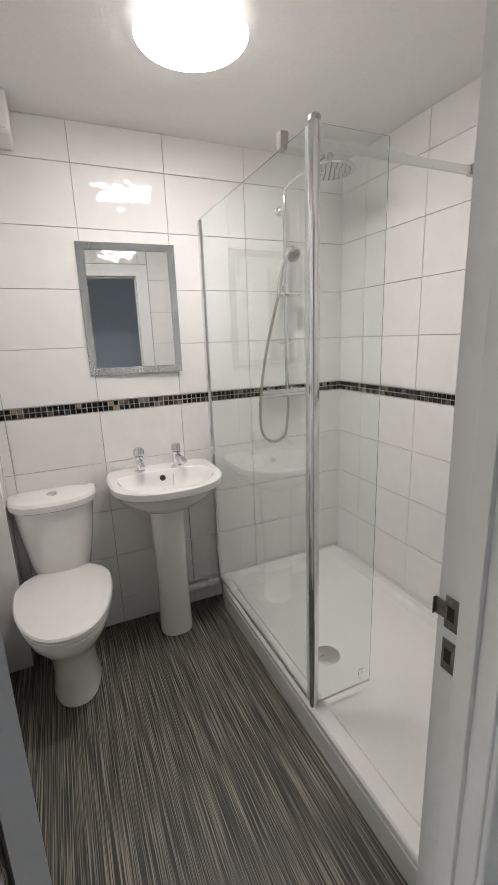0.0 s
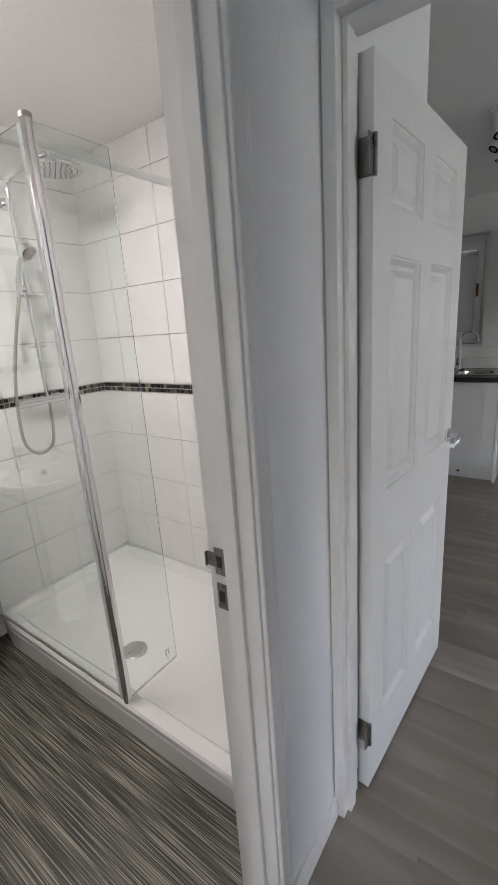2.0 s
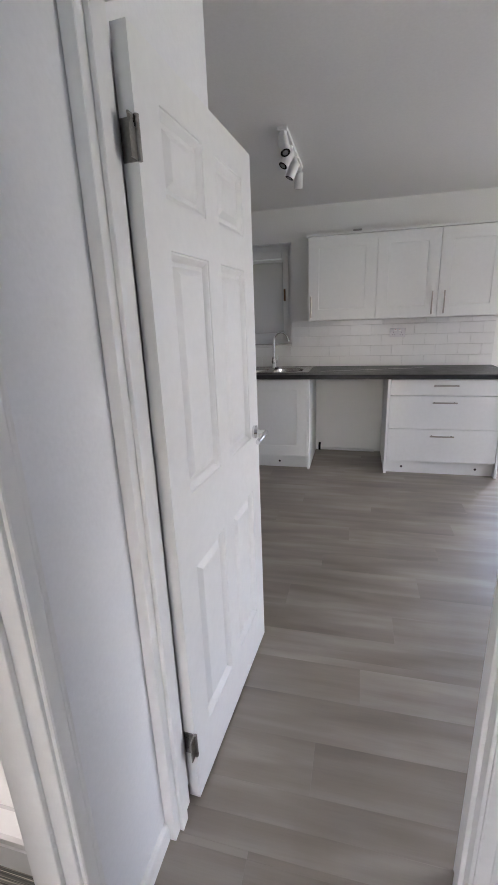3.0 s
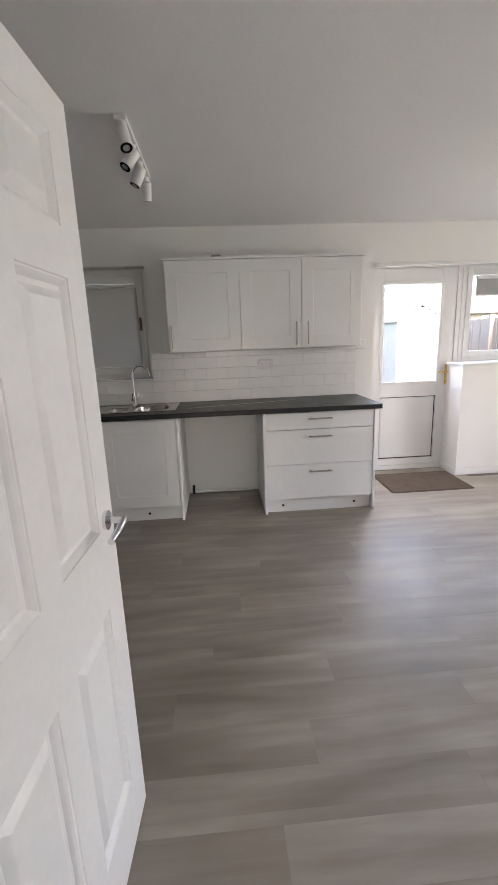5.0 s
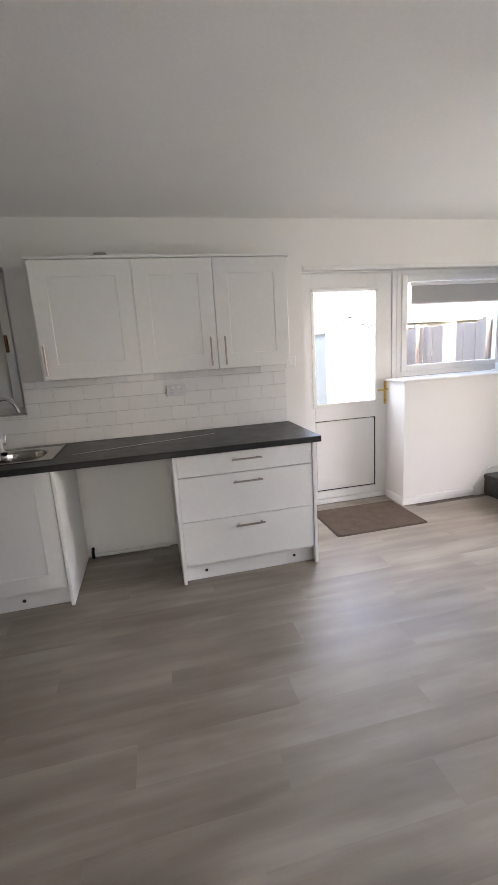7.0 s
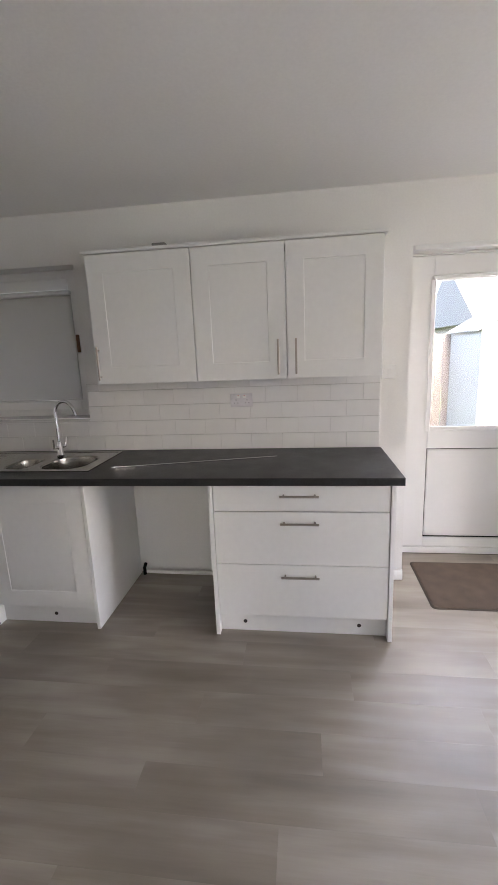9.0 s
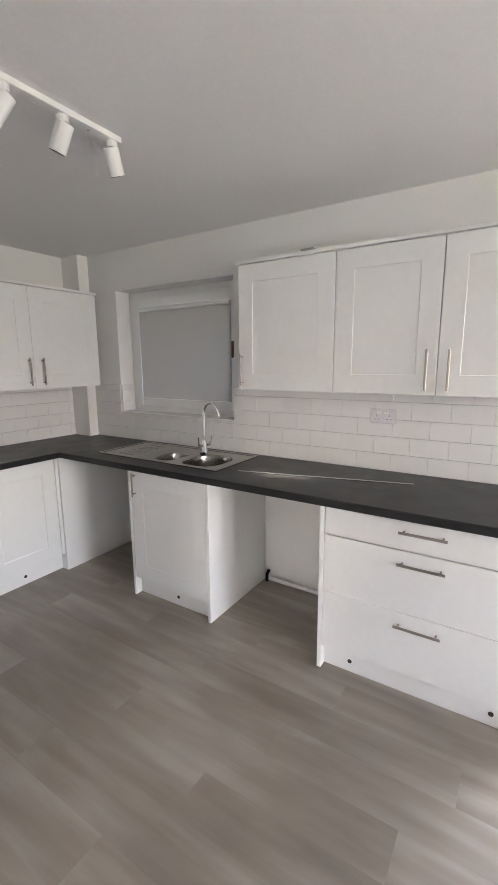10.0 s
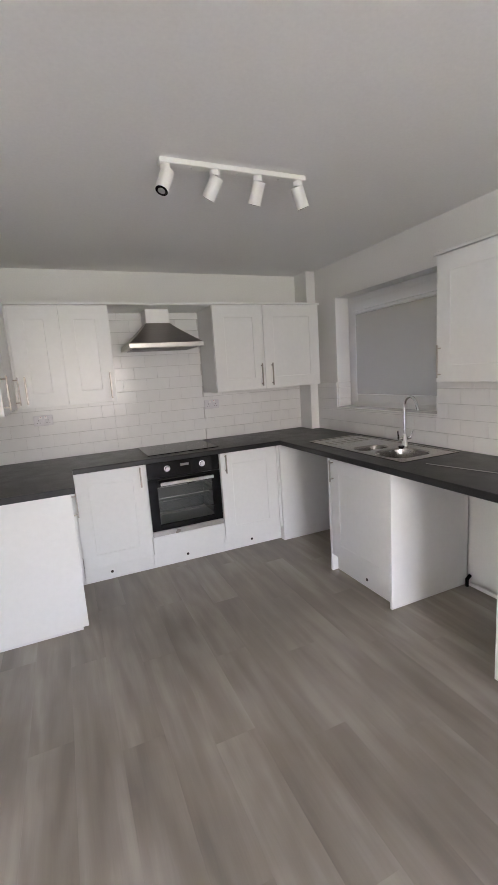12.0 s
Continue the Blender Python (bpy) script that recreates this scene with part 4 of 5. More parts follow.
# oven run
NDEP = KN - YF - 0.002
N_ = lambda x: pose(x, YF, 0)
u = root("base_unit", N_(4.375), "white base unit with one shaker door beside the oven", "kitchen cabinet")
carcass(u, 0.0, 0.53, NDEP - 0.05, CB, CT)
front("door", u, 0.0, 0.53, CB, CT - 0.004, (0.045, 0.79, 0.16, True))
plinth(u, 0.0, 0.556, (0.26,))
part("corner_post", boxes((0.532, 0.575, 0.0, 0.03, CB, CT), b=0.002), M["unit"], u)
part("plinth_return", boxes((0.556, 0.575, 0.0, 0.06, 0.001, CB - 0.002)), M["unit"], u)
part("end_panel", boxes((0.555, 1.242, -0.022, -0.002, 0.001, CT), b=0.001), M["unit"], u, "white end panel closing the appliance space")
u = root("base_unit", N_(3.225), "white base unit with one shaker door beside the oven", "kitchen cabinet")
carcass(u, 0.02, 0.53, NDEP - 0.05, CB, CT)
part("corner_post", boxes((-0.06, -0.001, 0.0, 0.018, CB, CT), b=0.001), M["unit"], u)
part("plinth_return", boxes((-0.06, -0.001, 0.045, 0.06, 0.002, CB - 0.003)), M["unit"], u)
front("door", u, 0.0, 0.53, CB, CT - 0.004, (0.487, 0.79, 0.16, True))
plinth(u, 0.0, 0.53, (0.2,))
# oven housing and oven
u = root("oven_housing", N_(3.757), "white oven housing unit with a filler strip", "kitchen cabinet")
part("carcass", boxes((0.0, 0.011, 0.022, NDEP - 0.06, CB, CT), (0.605, 0.616, 0.022, NDEP - 0.06, CB, CT), (0.011, 0.605, 0.022, NDEP - 0.06, 0.256, 0.27), (0.0, 0.616, NDEP - 0.058, NDEP - 0.05, CB, CT)), M["carcass"], u)
part("filler_panel", boxes((0.001, 0.615, 0.0, 0.02, CB, 0.274), b=0.001), M["unit"], u)
plinth(u, 0.0, 0.616, (0.285,))
ov = root("oven", pose(3.765, YF - 0.004, 0.278), "black built-in electric oven with steel trim", "oven")
OW, OH = 0.6, CT - 0.278 - 0.005
part("cavity", boxes((0.02, 0.03, 0.028, 0.45, 0.05, OH - 0.13), (OW - 0.03, OW - 0.02, 0.028, 0.45, 0.05, OH - 0.13), (0.03, OW - 0.03, 0.44, 0.45, 0.05, OH - 0.13), (0.03, OW - 0.03, 0.028, 0.44, 0.05, 0.06), (0.03, OW - 0.03, 0.028, 0.44, OH - 0.14, OH - 0.13)), M["cavity"], ov)
cp = part("control_panel", boxes((0, OW, 0, 0.028, OH - 0.125, OH), b=0.002), M["black"], ov, "gloss black control panel")
for x in (0.16, 0.45):
    bm = bmesh.new()
    tube(bm, [(x, 0.0, OH - 0.055), (x, -0.006, OH - 0.055), (x, -0.0065, OH - 0.055), (x, -0.026, OH - 0.055)], [0.026, 0.025, 0.02, 0.018], 24)
    part("knob", bm, M["chrome"], cp, "round satin steel knob", smooth=True)
part("display", boxes((0.27, 0.34, -0.001, 0.0, OH - 0.05, OH - 0.03)), M["greyplastic"], cp)
dr = part("door", boxes((0, 0.07, 0.002, 0.026, 0.045, OH - 0.13), (OW - 0.07, OW, 0.002, 0.026, 0.045, OH - 0.13), (0.07, OW - 0.07, 0.002, 0.026, 0.045, 0.09), (0.07, OW - 0.07, 0.002, 0.026, OH - 0.2, OH - 0.13), b=0.001), M["black"], ov, "gloss black oven door")
gp = part("window", boxes((0.07, OW - 0.07, 0.006, 0.012, 0.09, OH - 0.2)), M["ovenglass"], dr, "smoked glass oven window")
gp.visible_shadow = False
bm = bmesh.new()
box(bm, 0.09, OW - 0.07, -0.045, -0.028, OH - 0.185, OH - 0.155, 0.004)
for x in (0.12, OW - 0.1):
    box(bm, x - 0.008, x + 0.008, -0.03, 0.004, OH - 0.178, OH - 0.162)
part("handle", bm, M["chrome"], dr, "wide flat polished steel handle")
part("trim", boxes((0, OW, 0.0, 0.026, 0.0, 0.042), b=0.001), M["steel"], ov, "brushed steel bottom trim")
for z in (0.16, 0.29):
    bm = bmesh.new()
    box(bm, 0.032, OW - 0.032, 0.06, 0.066, z, z + 0.006)
    for k in range(9):
        x = 0.06 + k * 0.06
        tube(bm, [(x, 0.06, z + 0.003), (x, 0.42, z + 0.003)], 0.002, 6)
    box(bm, 0.032, OW - 0.032, 0.415, 0.42, z, z + 0.006)
    part("shelf", bm, M["chrome"], ov, "chrome wire oven shelf")
for x in (0.036, OW - 0.036):
    bm = bmesh.new()
    for z in (0.12, 0.155, 0.2, 0.245, 0.285, 0.33):
        tube(bm, [(x, 0.07, z), (x, 0.4, z)], 0.0025, 6)
    for y in (0.07, 0.4):
        tube(bm, [(x, y, 0.1), (x, y, 0.35)], 0.0025, 6)
    part("shelf_rail", bm, M["chrome"], ov, "chrome wire side rail")
# run along the bathroom wall
WXF = 3.205
u = root("base_unit", pose(WXF, 2.095, 0, 0, 0, 90), "white base unit ending the worktop beside the partition", "kitchen cabinet")
part("end_panel", boxes((0.0, 0.02, -0.004, WXF - KBX - 0.002, 0.02, CT), b=0.001), M["unit"], u, "plain white end panel")
part("end_plinth", boxes((0.004, 0.018, 0.03, WXF - KBX - 0.002, 0.001, 0.019)), M["carcass"], u)
carcass(u, 0.021, 0.58, WXF - KBX - 0.05, CB, CT)
front("door", u, 0.022, 0.58, CB, CT - 0.004, (0.06, 0.79, 0.16, True))
plinth(u, 0.021, 0.59, (0.3,))

# worktop with a cut-out for the sink
SK = (5.075, 5.565, 1.335, 2.405)    # sink plate
HX0, HX1, HY0, HY1 = 5.10, 5.50, 1.36, 2.02
CX0 = XF - 0.03
worktop = root("worktop", pose(0, 0, 0), "dark slate-effect laminate worktop running round three walls", "worktop")
EDGE = [(0, -0.04), (0.008, -0.04), (0.012, -0.035), (0.012, -0.008), (0.0095, -0.0025), (0.004, 0.0), (0, 0)]
Z0_ = TOP - 0.04
runs = (
    (((CX0 + 0.012, HX0, -0.37, KN), (HX0, KE, -0.37, HY0), (HX1, KE, HY0, HY1), (HX0, KE, HY1, KN)), (CX0 + 0.012, -0.37), (CX0 + 0.012, YF - 0.018), (-1, 0)),
    (((KBX, CX0 + 0.0115, YF - 0.018, KN),), (CX0 + 0.012, YF - 0.018), (WXF + 0.018, YF - 0.018), (0, -1)),
    (((KBX, WXF + 0.018, 2.078, YF - 0.0185),), (WXF + 0.018, YF - 0.018), (WXF + 0.018, 2.078), (1, 0)))
for rows_, p0, p1, out in runs:
    bm = boxes(*[(*q, Z0_, TOP) for q in rows_])
    loft(bm, [[Vector((p[0] + out[0] * q, p[1] + out[1] * q, TOP + h)) for q, h in EDGE] for p in (p0, p1)])
    part("section", bm, M["worktop"], worktop)
part("end_strip", boxes((CX0 + 0.004, KE, -0.3715, -0.37, TOP - 0.039, TOP - 0.001)), M["black"], worktop)

# sink
sk = root("kitchen_sink", pose(0, 0, 0), "stainless steel one and a half bowl inset sink with drainer", "sink")
bm = bmesh.new()
X0, X1, Y0, Y1 = SK
zt = TOP + 0.0045


def bowl(bm, zx0, zx1, zy0, zy1, cx, cy, hx, hy, r, depth):
    loft(bm, [rrect((zx0 + zx1) / 2, (zy0 + zy1) / 2, (zx1 - zx0) / 2, (zy1 - zy0) / 2, 0, zt, 64), rrect(cx, cy, hx + 0.008, hy + 0.008, r, zt, 64), rrect(cx, cy, hx, hy, r, zt - 0.008, 64),
              rrect(cx, cy, hx - 0.012, hy - 0.012, r, zt - depth + 0.03, 64), rrect(cx, cy, hx - 0.035, hy - 0.035, r * 0.8, zt - depth, 64), rrect(cx, cy, 0.03, 0.03, 0.028, zt - depth - 0.003, 64)], False, True)


bowl(bm, X0 + 0.02, 5.50, Y0 + 0.02, 1.735, 5.285, 1.56, 0.16, 0.142, 0.11, 0.16)
bowl(bm, X0 + 0.02, 5.50, 1.735, 2.0, 5.255, 1.845, 0.12, 0.078, 0.065, 0.11)
box(bm, 5.50, X1 - 0.02, Y0 + 0.02, 2.0, zt - 0.0012, zt)
box(bm, X0 + 0.02, X1 - 0.02, 2.0, Y1 - 0.02, zt - 0.0012, zt)
for q in ((X0, X0 + 0.02, Y0, Y1), (X1 - 0.02, X1, Y0, Y1), (X0 + 0.02, X1 - 0.02, Y0, Y0 + 0.02), (X0 + 0.02, X1 - 0.02, Y1 - 0.02, Y1)):
    box(bm, *q, TOP + 0.0005, zt + 0.003, 0.0015)
part("basin", bm, M["sink"], sk)
for k in range(6):
    bm = bmesh.new()
    x = X0 + 0.09 + k * 0.062
    loft(bm, [rrect(x, 2.2, 0.012, 0.14, 0.011, zt - 0.0005, 24), rrect(x, 2.2, 0.008, 0.135, 0.008, zt + 0.0035, 24)])
    part("drainer_rib", bm, M["sink"], sk)
bm = bmesh.new()
lathe(bm, [(0.038, zt - 0.1585), (0.036, zt - 0.155), (0.02, zt - 0.157)], 5.285, 1.56, 24)
part("waste", bm, M["chrome"], sk)
bm = bmesh.new()
tube(bm, [(5.41, 1.70, zt + 0.002), (5.41, 1.70, zt + 0.012)], 0.02, 16)
part("plug", bm, M["black"], sk, "black rubber plug")
tp = root("kitchen_tap", pose(5.475, 1.735, zt, 0, 0, 72), "chrome swan-neck mixer tap with twin levers", "tap")
bm = bmesh.new()
lathe(bm, [(0.026, 0), (0.026, 0.006), (0.021, 0.012), (0.019, 0.08), (0.014, 0.09)], 0, 0, 24)
tube(bm, [(0, -0.02, 0.055), (0, -0.045, 0.058)], 0.012, 14)
tube(bm, [(0, 0.02, 0.055), (0, 0.045, 0.058)], 0.012, 14)
part("body", bm, M["chrome"], tp, smooth=True)
bm = bmesh.new()
neck = [(0, 0, 0.08), (0, 0, 0.285)] + [(-0.075 + 0.075 * math.cos(radians(a)), -0.02 * a / 180, 0.285 + 0.075 * math.sin(radians(a))) for a in range(15, 166, 15)] + [(-0.157, -0.024, 0.27)]
tube(bm, neck, 0.0105, 14)
part("spout", bm, M["chrome"], tp, smooth=True)
for s in (-1, 1):
    bm = bmesh.new()
    tube(bm, [(0, s * 0.043, 0.052), (-0.004, s * 0.048, 0.075), (-0.012, s * 0.056, 0.115)], [0.011, 0.007, 0.006], 12)
    part("lever", bm, M["chrome"], tp, smooth=True)

# hob
hob = root("hob", pose(3.80, YF + 0.075, TOP), "black glass ceramic hob set into the worktop", "hob")
part("glass", boxes((0, 0.6, 0, 0.5, 0.0005, 0.007), b=0.002), M["black"], hob)
for x, y, r in ((0.16, 0.15, 0.09), (0.44, 0.15, 0.075), (0.16, 0.36, 0.075), (0.44, 0.36, 0.09)):
    bm = bmesh.new()
    loft(bm, [[(x + q * math.cos(2 * math.pi * k / 40), y + q * math.sin(2 * math.pi * k / 40), 0.0072) for k in range(40)] for q in (r, r - 0.003)], False, False)
    part("ring_mark", bm, M["greyplastic"], hob)

strip = root("metal_strip", pose(5.275, 0.755, TOP + 0.0005, 0, 0, 14.0), "long thin metal trim strip lying loose on the worktop", "trim strip")
part("strip", boxes((-0.006, 0.006, -0.49, 0.49, 0, 0.004), b=0.001), M["chrome"], strip)
WU0, WU1 = 1.392, 2.145           # wall units over the sink run
NU0, NU1 = 1.38, 2.112            # wall units beside the hood and on the partition


def wall_unit(name, m, width, doors, label, wall_y, z0=WU0, z1=WU1, gap=0.002):
    r = root(name, m, label, "wall cabinet")
    carcass(r, 0.0, width, wall_y, z0, z1)
    for e0, e1 in ((-0.001, 0.003), (width - 0.003, width + 0.001)):
        part("end_panel", boxes((e0, e1, 0.0215, wall_y, z0 - 0.002, z1)), M["unit"], r)
    for x0, x1, hx in doors:
        front("door", r, x0, x1, z0, z1, (hx, z0 + 0.128, 0.2, True) if hx else None, 0.1, gap=gap)
    return r


UX = 5.395
ud = KE - UX - 0.001
wall_unit("wall_unit", pose(UX, 1.378, 0, 0, 0, -90), 0.632, [(0.0, 0.632, 0.032)], "white single-door wall cabinet beside the window", ud)
wall_unit("wall_unit", pose(UX, 0.745, 0, 0, 0, -90), 1.075, [(0.0, 0.538, 0.49), (0.538, 1.075, 0.592)], "white double-door wall cabinet above the drawers", ud)
UY = 2.885
un = KN - UY - 0.001
wall_unit("wall_unit", pose(2.945, UY, 0), 0.69, [(0.0, 0.335, 0.06), (0.335, 0.69, 0.65)], "white double-door wall cabinet beside the cooker hood", un, NU0, NU1, 0.001)
wall_unit("wall_unit", pose(4.475, UY, 0), 1.05, [(0.0, 0.47, 0.43), (0.47, 1.05, 0.535)], "white double-door wall cabinet beside the cooker hood", un, NU0, NU1, 0.001)
wall_unit("wall_unit", pose(2.93, 2.085, 0, 0, 0, 90), 0.79, [(0.0, 0.40, 0.06), (0.40, 0.79, 0.74)], "white double-door wall cabinet on the partition", 2.93 - KBX - 0.001, NU0, NU1, 0.001)
u = root("corner_filler", pose(2.9, UY, 0), "narrow white filler between two wall cabinets", "filler strip")
part("strip", boxes((0.0, 0.044, 0.004, 0.022, NU0, NU1)), M["unit"], u)
cor = root("cornice", pose(0, 0, 0), "white top board running over the wall cabinets", "cornice", kind="structure")
for q in ((UX - 0.018, KE - 0.001, -0.345, 1.39, WU1), (2.93, 5.53, UY - 0.018, KN - 0.001, NU1), (KBX, 2.929, 2.07, KN - 0.001, NU1)):
    part("board", boxes((q[0], q[1], q[2], q[3], q[4] + 0.001, q[4] + 0.019), b=0.002), M["unit"], cor)
bx = root("junction_box", pose(5.45, 0.93, WU1 + 0.02), "small grey cable box on top of the wall cabinets", "box")
part("box", boxes((-0.03, 0.03, -0.04, 0.04, 0, 0.024), b=0.004), M["greyplastic"], bx)

# cooker hood
hood = root("cooker_hood", pose(4.055, KN - 0.014, 0), "brushed steel pyramid cooker hood with chimney", "cooker hood")
HW, HD, HZ = 0.30, 0.47, 1.778
bm = bmesh.new()
pr = []
for f in (0, 0.12, 0.3, 0.5, 0.7, 0.88, 1.0):
    k = (1 - f) ** 1.12
    hx = 0.1 + (HW - 0.1) * k
    hy = 0.2 + (HD - 0.2) * k
    z = HZ + 0.035 + 0.185 * f
    pr.append([(-hx, -hy, z), (hx, -hy, z), (hx, 0, z), (-hx, 0, z)])
loft(bm, pr)
part("canopy", bm, M["hoodsteel"], hood, smooth=True)
rim = part("rim", boxes((-HW, HW, -HD, 0, HZ, HZ + 0.036), b=0.002), M["steel"], hood)
part("control_strip", boxes((-0.05, 0.06, -HD - 0.0015, -HD + 0.001, HZ + 0.011, HZ + 0.022)), M["steel"], rim)
part("filter", boxes((-HW + 0.04, HW - 0.04, -HD + 0.05, -0.05, HZ - 0.004, HZ - 0.0005)), M["greyplastic"], hood)
part("chimney", boxes((-0.1, 0.1, -0.2, 0, HZ + 0.215, NU1 - 0.001), b=0.002), M["plastic"], hood, "pale chimney cover")

# sockets


def socket(m, label):
    r = root("wall_socket", m, label, "socket", "kitchen sockets")
    pl = part("plate", boxes((-0.073, 0.073, -0.009, 0, -0.043, 0.043), b=0.003), M["socketplate"], r)
    for s in (-0.036, 0.036):
        for dx, dz, w, h in ((0, 0.002, 0.004, 0.008), (-0.011, -0.018, 0.0075, 0.0035), (0.011, -0.018, 0.0075, 0.0035)):
            part("pin_hole", boxes((s + dx - w / 2, s + dx + w / 2, -0.0096, -0.0088, dz - h / 2, dz + h / 2)), M["dark"], pl)
        k_ = part("switch", boxes((s * 0.55 - 0.011, s * 0.55 + 0.011, -0.013, -0.008, 0.014, 0.034), b=0.001), M["plastic"], pl)
        part("red_mark", boxes((s * 0.55 - 0.004, s * 0.55 + 0.004, -0.0136, -0.0128, 0.028, 0.032)), M["red"], k_)
    return r


s1 = socket(pose(KE - 0.001, 0.515, 1.25, 0, 0, -90), "satin grey double wall socket with white switches on tiled splashback")
copy_thing(s1, pose(4.545, KN - 0.001, 1.26))
copy_thing(s1, pose(3.07, KN - 0.001, 1.255))
sw = root("switch_plate", pose(KE + 0.011, -0.41, 1.40, 0, 0, -90), "white single switch plate beside the wall cabinet", "switch")
part("plate", boxes((-0.043, 0.043, -0.009, 0, -0.043, 0.043), b=0.003), M["plastic"], sw)
part("rocker", boxes((-0.008, 0.008, -0.012, -0.008, -0.014, 0.014), b=0.001), M["plastic"], sw)

# spotlight bar
sb = root("spotlight_bar", pose(3.735, 1.335, CEIL), "white ceiling spotlight bar with four tilting heads", "spotlight bar", "ceiling spotlights")
part("rail", boxes((0, 0.72, -0.027, 0.027, -0.022, 0), b=0.002), M["plastic"], sb)
for x, dv_ in ((0.03, (-0.4, -0.24, -0.88)), (0.255, (-0.36, 0.46, -0.81)), (0.47, (-0.12, 0.42, -0.9)), (0.69, (0.38, 0.1, -0.9))):
    bm = bmesh.new()
    tube(bm, [(x, 0, -0.02), (x, 0, -0.046)], [0.023, 0.023], 16)
    tube(bm, [(x, 0, -0.045), (x, 0, -0.07)], 0.009, 10)
    st = part("stem", bm, M["plastic"], sb, smooth=True)
    d = Vector(dv_).normalized()
    c = Vector((x, 0, -0.068))
    bm = bmesh.new()
    tube(bm, [c - d * 0.024, c - d * 0.022, c + d * 0.072, c + d * 0.075], [0.027, 0.031, 0.031, 0.029], 24)
    hd = part("head", bm, M["plastic"], sb, smooth=True)
    bm = bmesh.new()
    tube(bm, [c + d * 0.0755, c + d * 0.0765], 0.0275, 24)
    tr_ = part("bezel", bm, M["black"], hd, "black inner ring")
    bm = bmesh.new()
    tube(bm, [c + d * 0.0765, c + d * 0.0775], 0.016, 24)
    part("bulb", bm, M["greyplastic"], hd, "unlit bulb face")
for x in (0.145, 0.365, 0.58):
    bm = bmesh.new()
    tube(bm, [(x, 0, -0.021), (x, 0, -0.0245)], 0.006, 12)
    part("screw_cap", bm, M["chrome"], sb)
copy_thing(sb, pose(3.76, -0.71, CEIL, 0, 0, -90))

# ---- windows and back door ----


def sash(parent, y0, y1, z0, z1, w, x0, x1, name="frame"):
    return part(name, boxes((x0, x1, y0, y0 + w, z0, z1), (x0, x1, y1 - w, y1, z0, z1), (x0, x1, y0 + w, y1 - w, z0, z0 + w), (x0, x1, y0 + w, y1 - w, z1 - w, z1), b=0.004), M["upvc"], parent)


def pane(parent, x, y0, y1, z0, z1):
    p = part("pane", boxes((x - 0.003, x + 0.003, y0, y1, z0, z1)), M["glass"], parent, "clear window glass")
    p.visible_shadow = False
    return p


w1 = tagged(new("window_1"), "white plastic kitchen window with grey roller blind pulled down", "window", kind="structure")
sash(w1, WS, WN, WB, WT, 0.062, WX, WX + 0.07, "window_frame")
sash(w1, WS + 0.048, WN - 0.055, WB + 0.055, WT - 0.055, 0.075, WX - 0.018, WX + 0.05, "sash")
pane(w1, WX + 0.02, WS + 0.11, WN - 0.12, WB + 0.12, WT - 0.12)
part("window_sill", boxes((KE - 0.004, WX + 0.002, WS + 0.001, WN - 0.001, WB + 0.0005, WB + 0.012), b=0.003), M["metro"], w1, "tiled window ledge")
part("window_handle", boxes((WX - 0.035, WX - 0.015, WS + 0.08, WS + 0.1, 1.6, 1.72), b=0.004), M["wood"], w1, "brown stained handle")
bl = root("roller_blind", pose(0, 0, 0), "grey roller blind covering the kitchen window", "blind")
BB = WB + 0.125
part("fabric", boxes((WX - 0.026, WX - 0.0245, WS + 0.105, WN - 0.142, BB, WT - 0.165)), M["blind"], bl)
part("cassette", boxes((WX - 0.05, WX - 0.0185, WS + 0.1, WN - 0.13, WT - 0.168, WT - 0.135), b=0.008), M["upvc"], bl)
part("bottom_bar", boxes((WX - 0.031, WX - 0.0205, WS + 0.105, WN - 0.138, BB - 0.008, BB + 0.002), b=0.003), M["upvc"], bl)

# back door: frame, leaf, glass, lower panel
bd = tagged(new("door_3"), "white plastic half-glazed back door, closed", "door", kind="structure")
D0, D1, DT = -1.545, -0.60, 2.13
part("door_frame", boxes((DX - 0.02, DX + 0.05, D1, REC_N - 0.001, 0.0, REC_TOP - 0.009), (DX - 0.02, DX + 0.05, D0 - 0.045, D0, 0.0, REC_TOP - 0.009), (DX - 0.02, DX + 0.05, D0, D1, DT, REC_TOP - 0.009), (DX - 0.02, DX + 0.05, D0, D1, 0.0, 0.05), b=0.003), M["upvc"], bd)
GZ0, GZ1, PZ0, PZ1 = 0.965, 1.98, 0.125, 0.815
GY0, GY1 = -1.385, -0.765
part("leaf", boxes((DX - 0.012, DX + 0.045, D0 + 0.003, GY0, 0.052, DT - 0.003), (DX - 0.012, DX + 0.045, GY1, D1 - 0.003, 0.052, DT - 0.003), (DX - 0.012, DX + 0.045, GY0, GY1, GZ1, DT - 0.003), (DX - 0.012, DX + 0.045, GY0, GY1, PZ1, GZ0), (DX - 0.012, DX + 0.045, GY0, GY1, 0.052, PZ0), b=0.003), M["upvc"], bd)
part("lower_panel", boxes((DX + 0.004, DX + 0.03, GY0 + 0.008, GY1 - 0.008, PZ0 + 0.008, PZ1 - 0.008), b=0.004), M["upvc"], bd, "plain white lower panel")
part("panel_gasket", boxes((DX + 0.006, DX + 0.028, GY0, GY0 + 0.007, PZ0, PZ1), (DX + 0.006, DX + 0.028, GY1 - 0.007, GY1, PZ0, PZ1), (DX + 0.006, DX + 0.028, GY0 + 0.007, GY1 - 0.007, PZ0, PZ0 + 0.007), (DX + 0.006, DX + 0.028, GY0 + 0.007, GY1 - 0.007, PZ1 - 0.007, PZ1)), M["black"], bd, "dark rubber gasket")
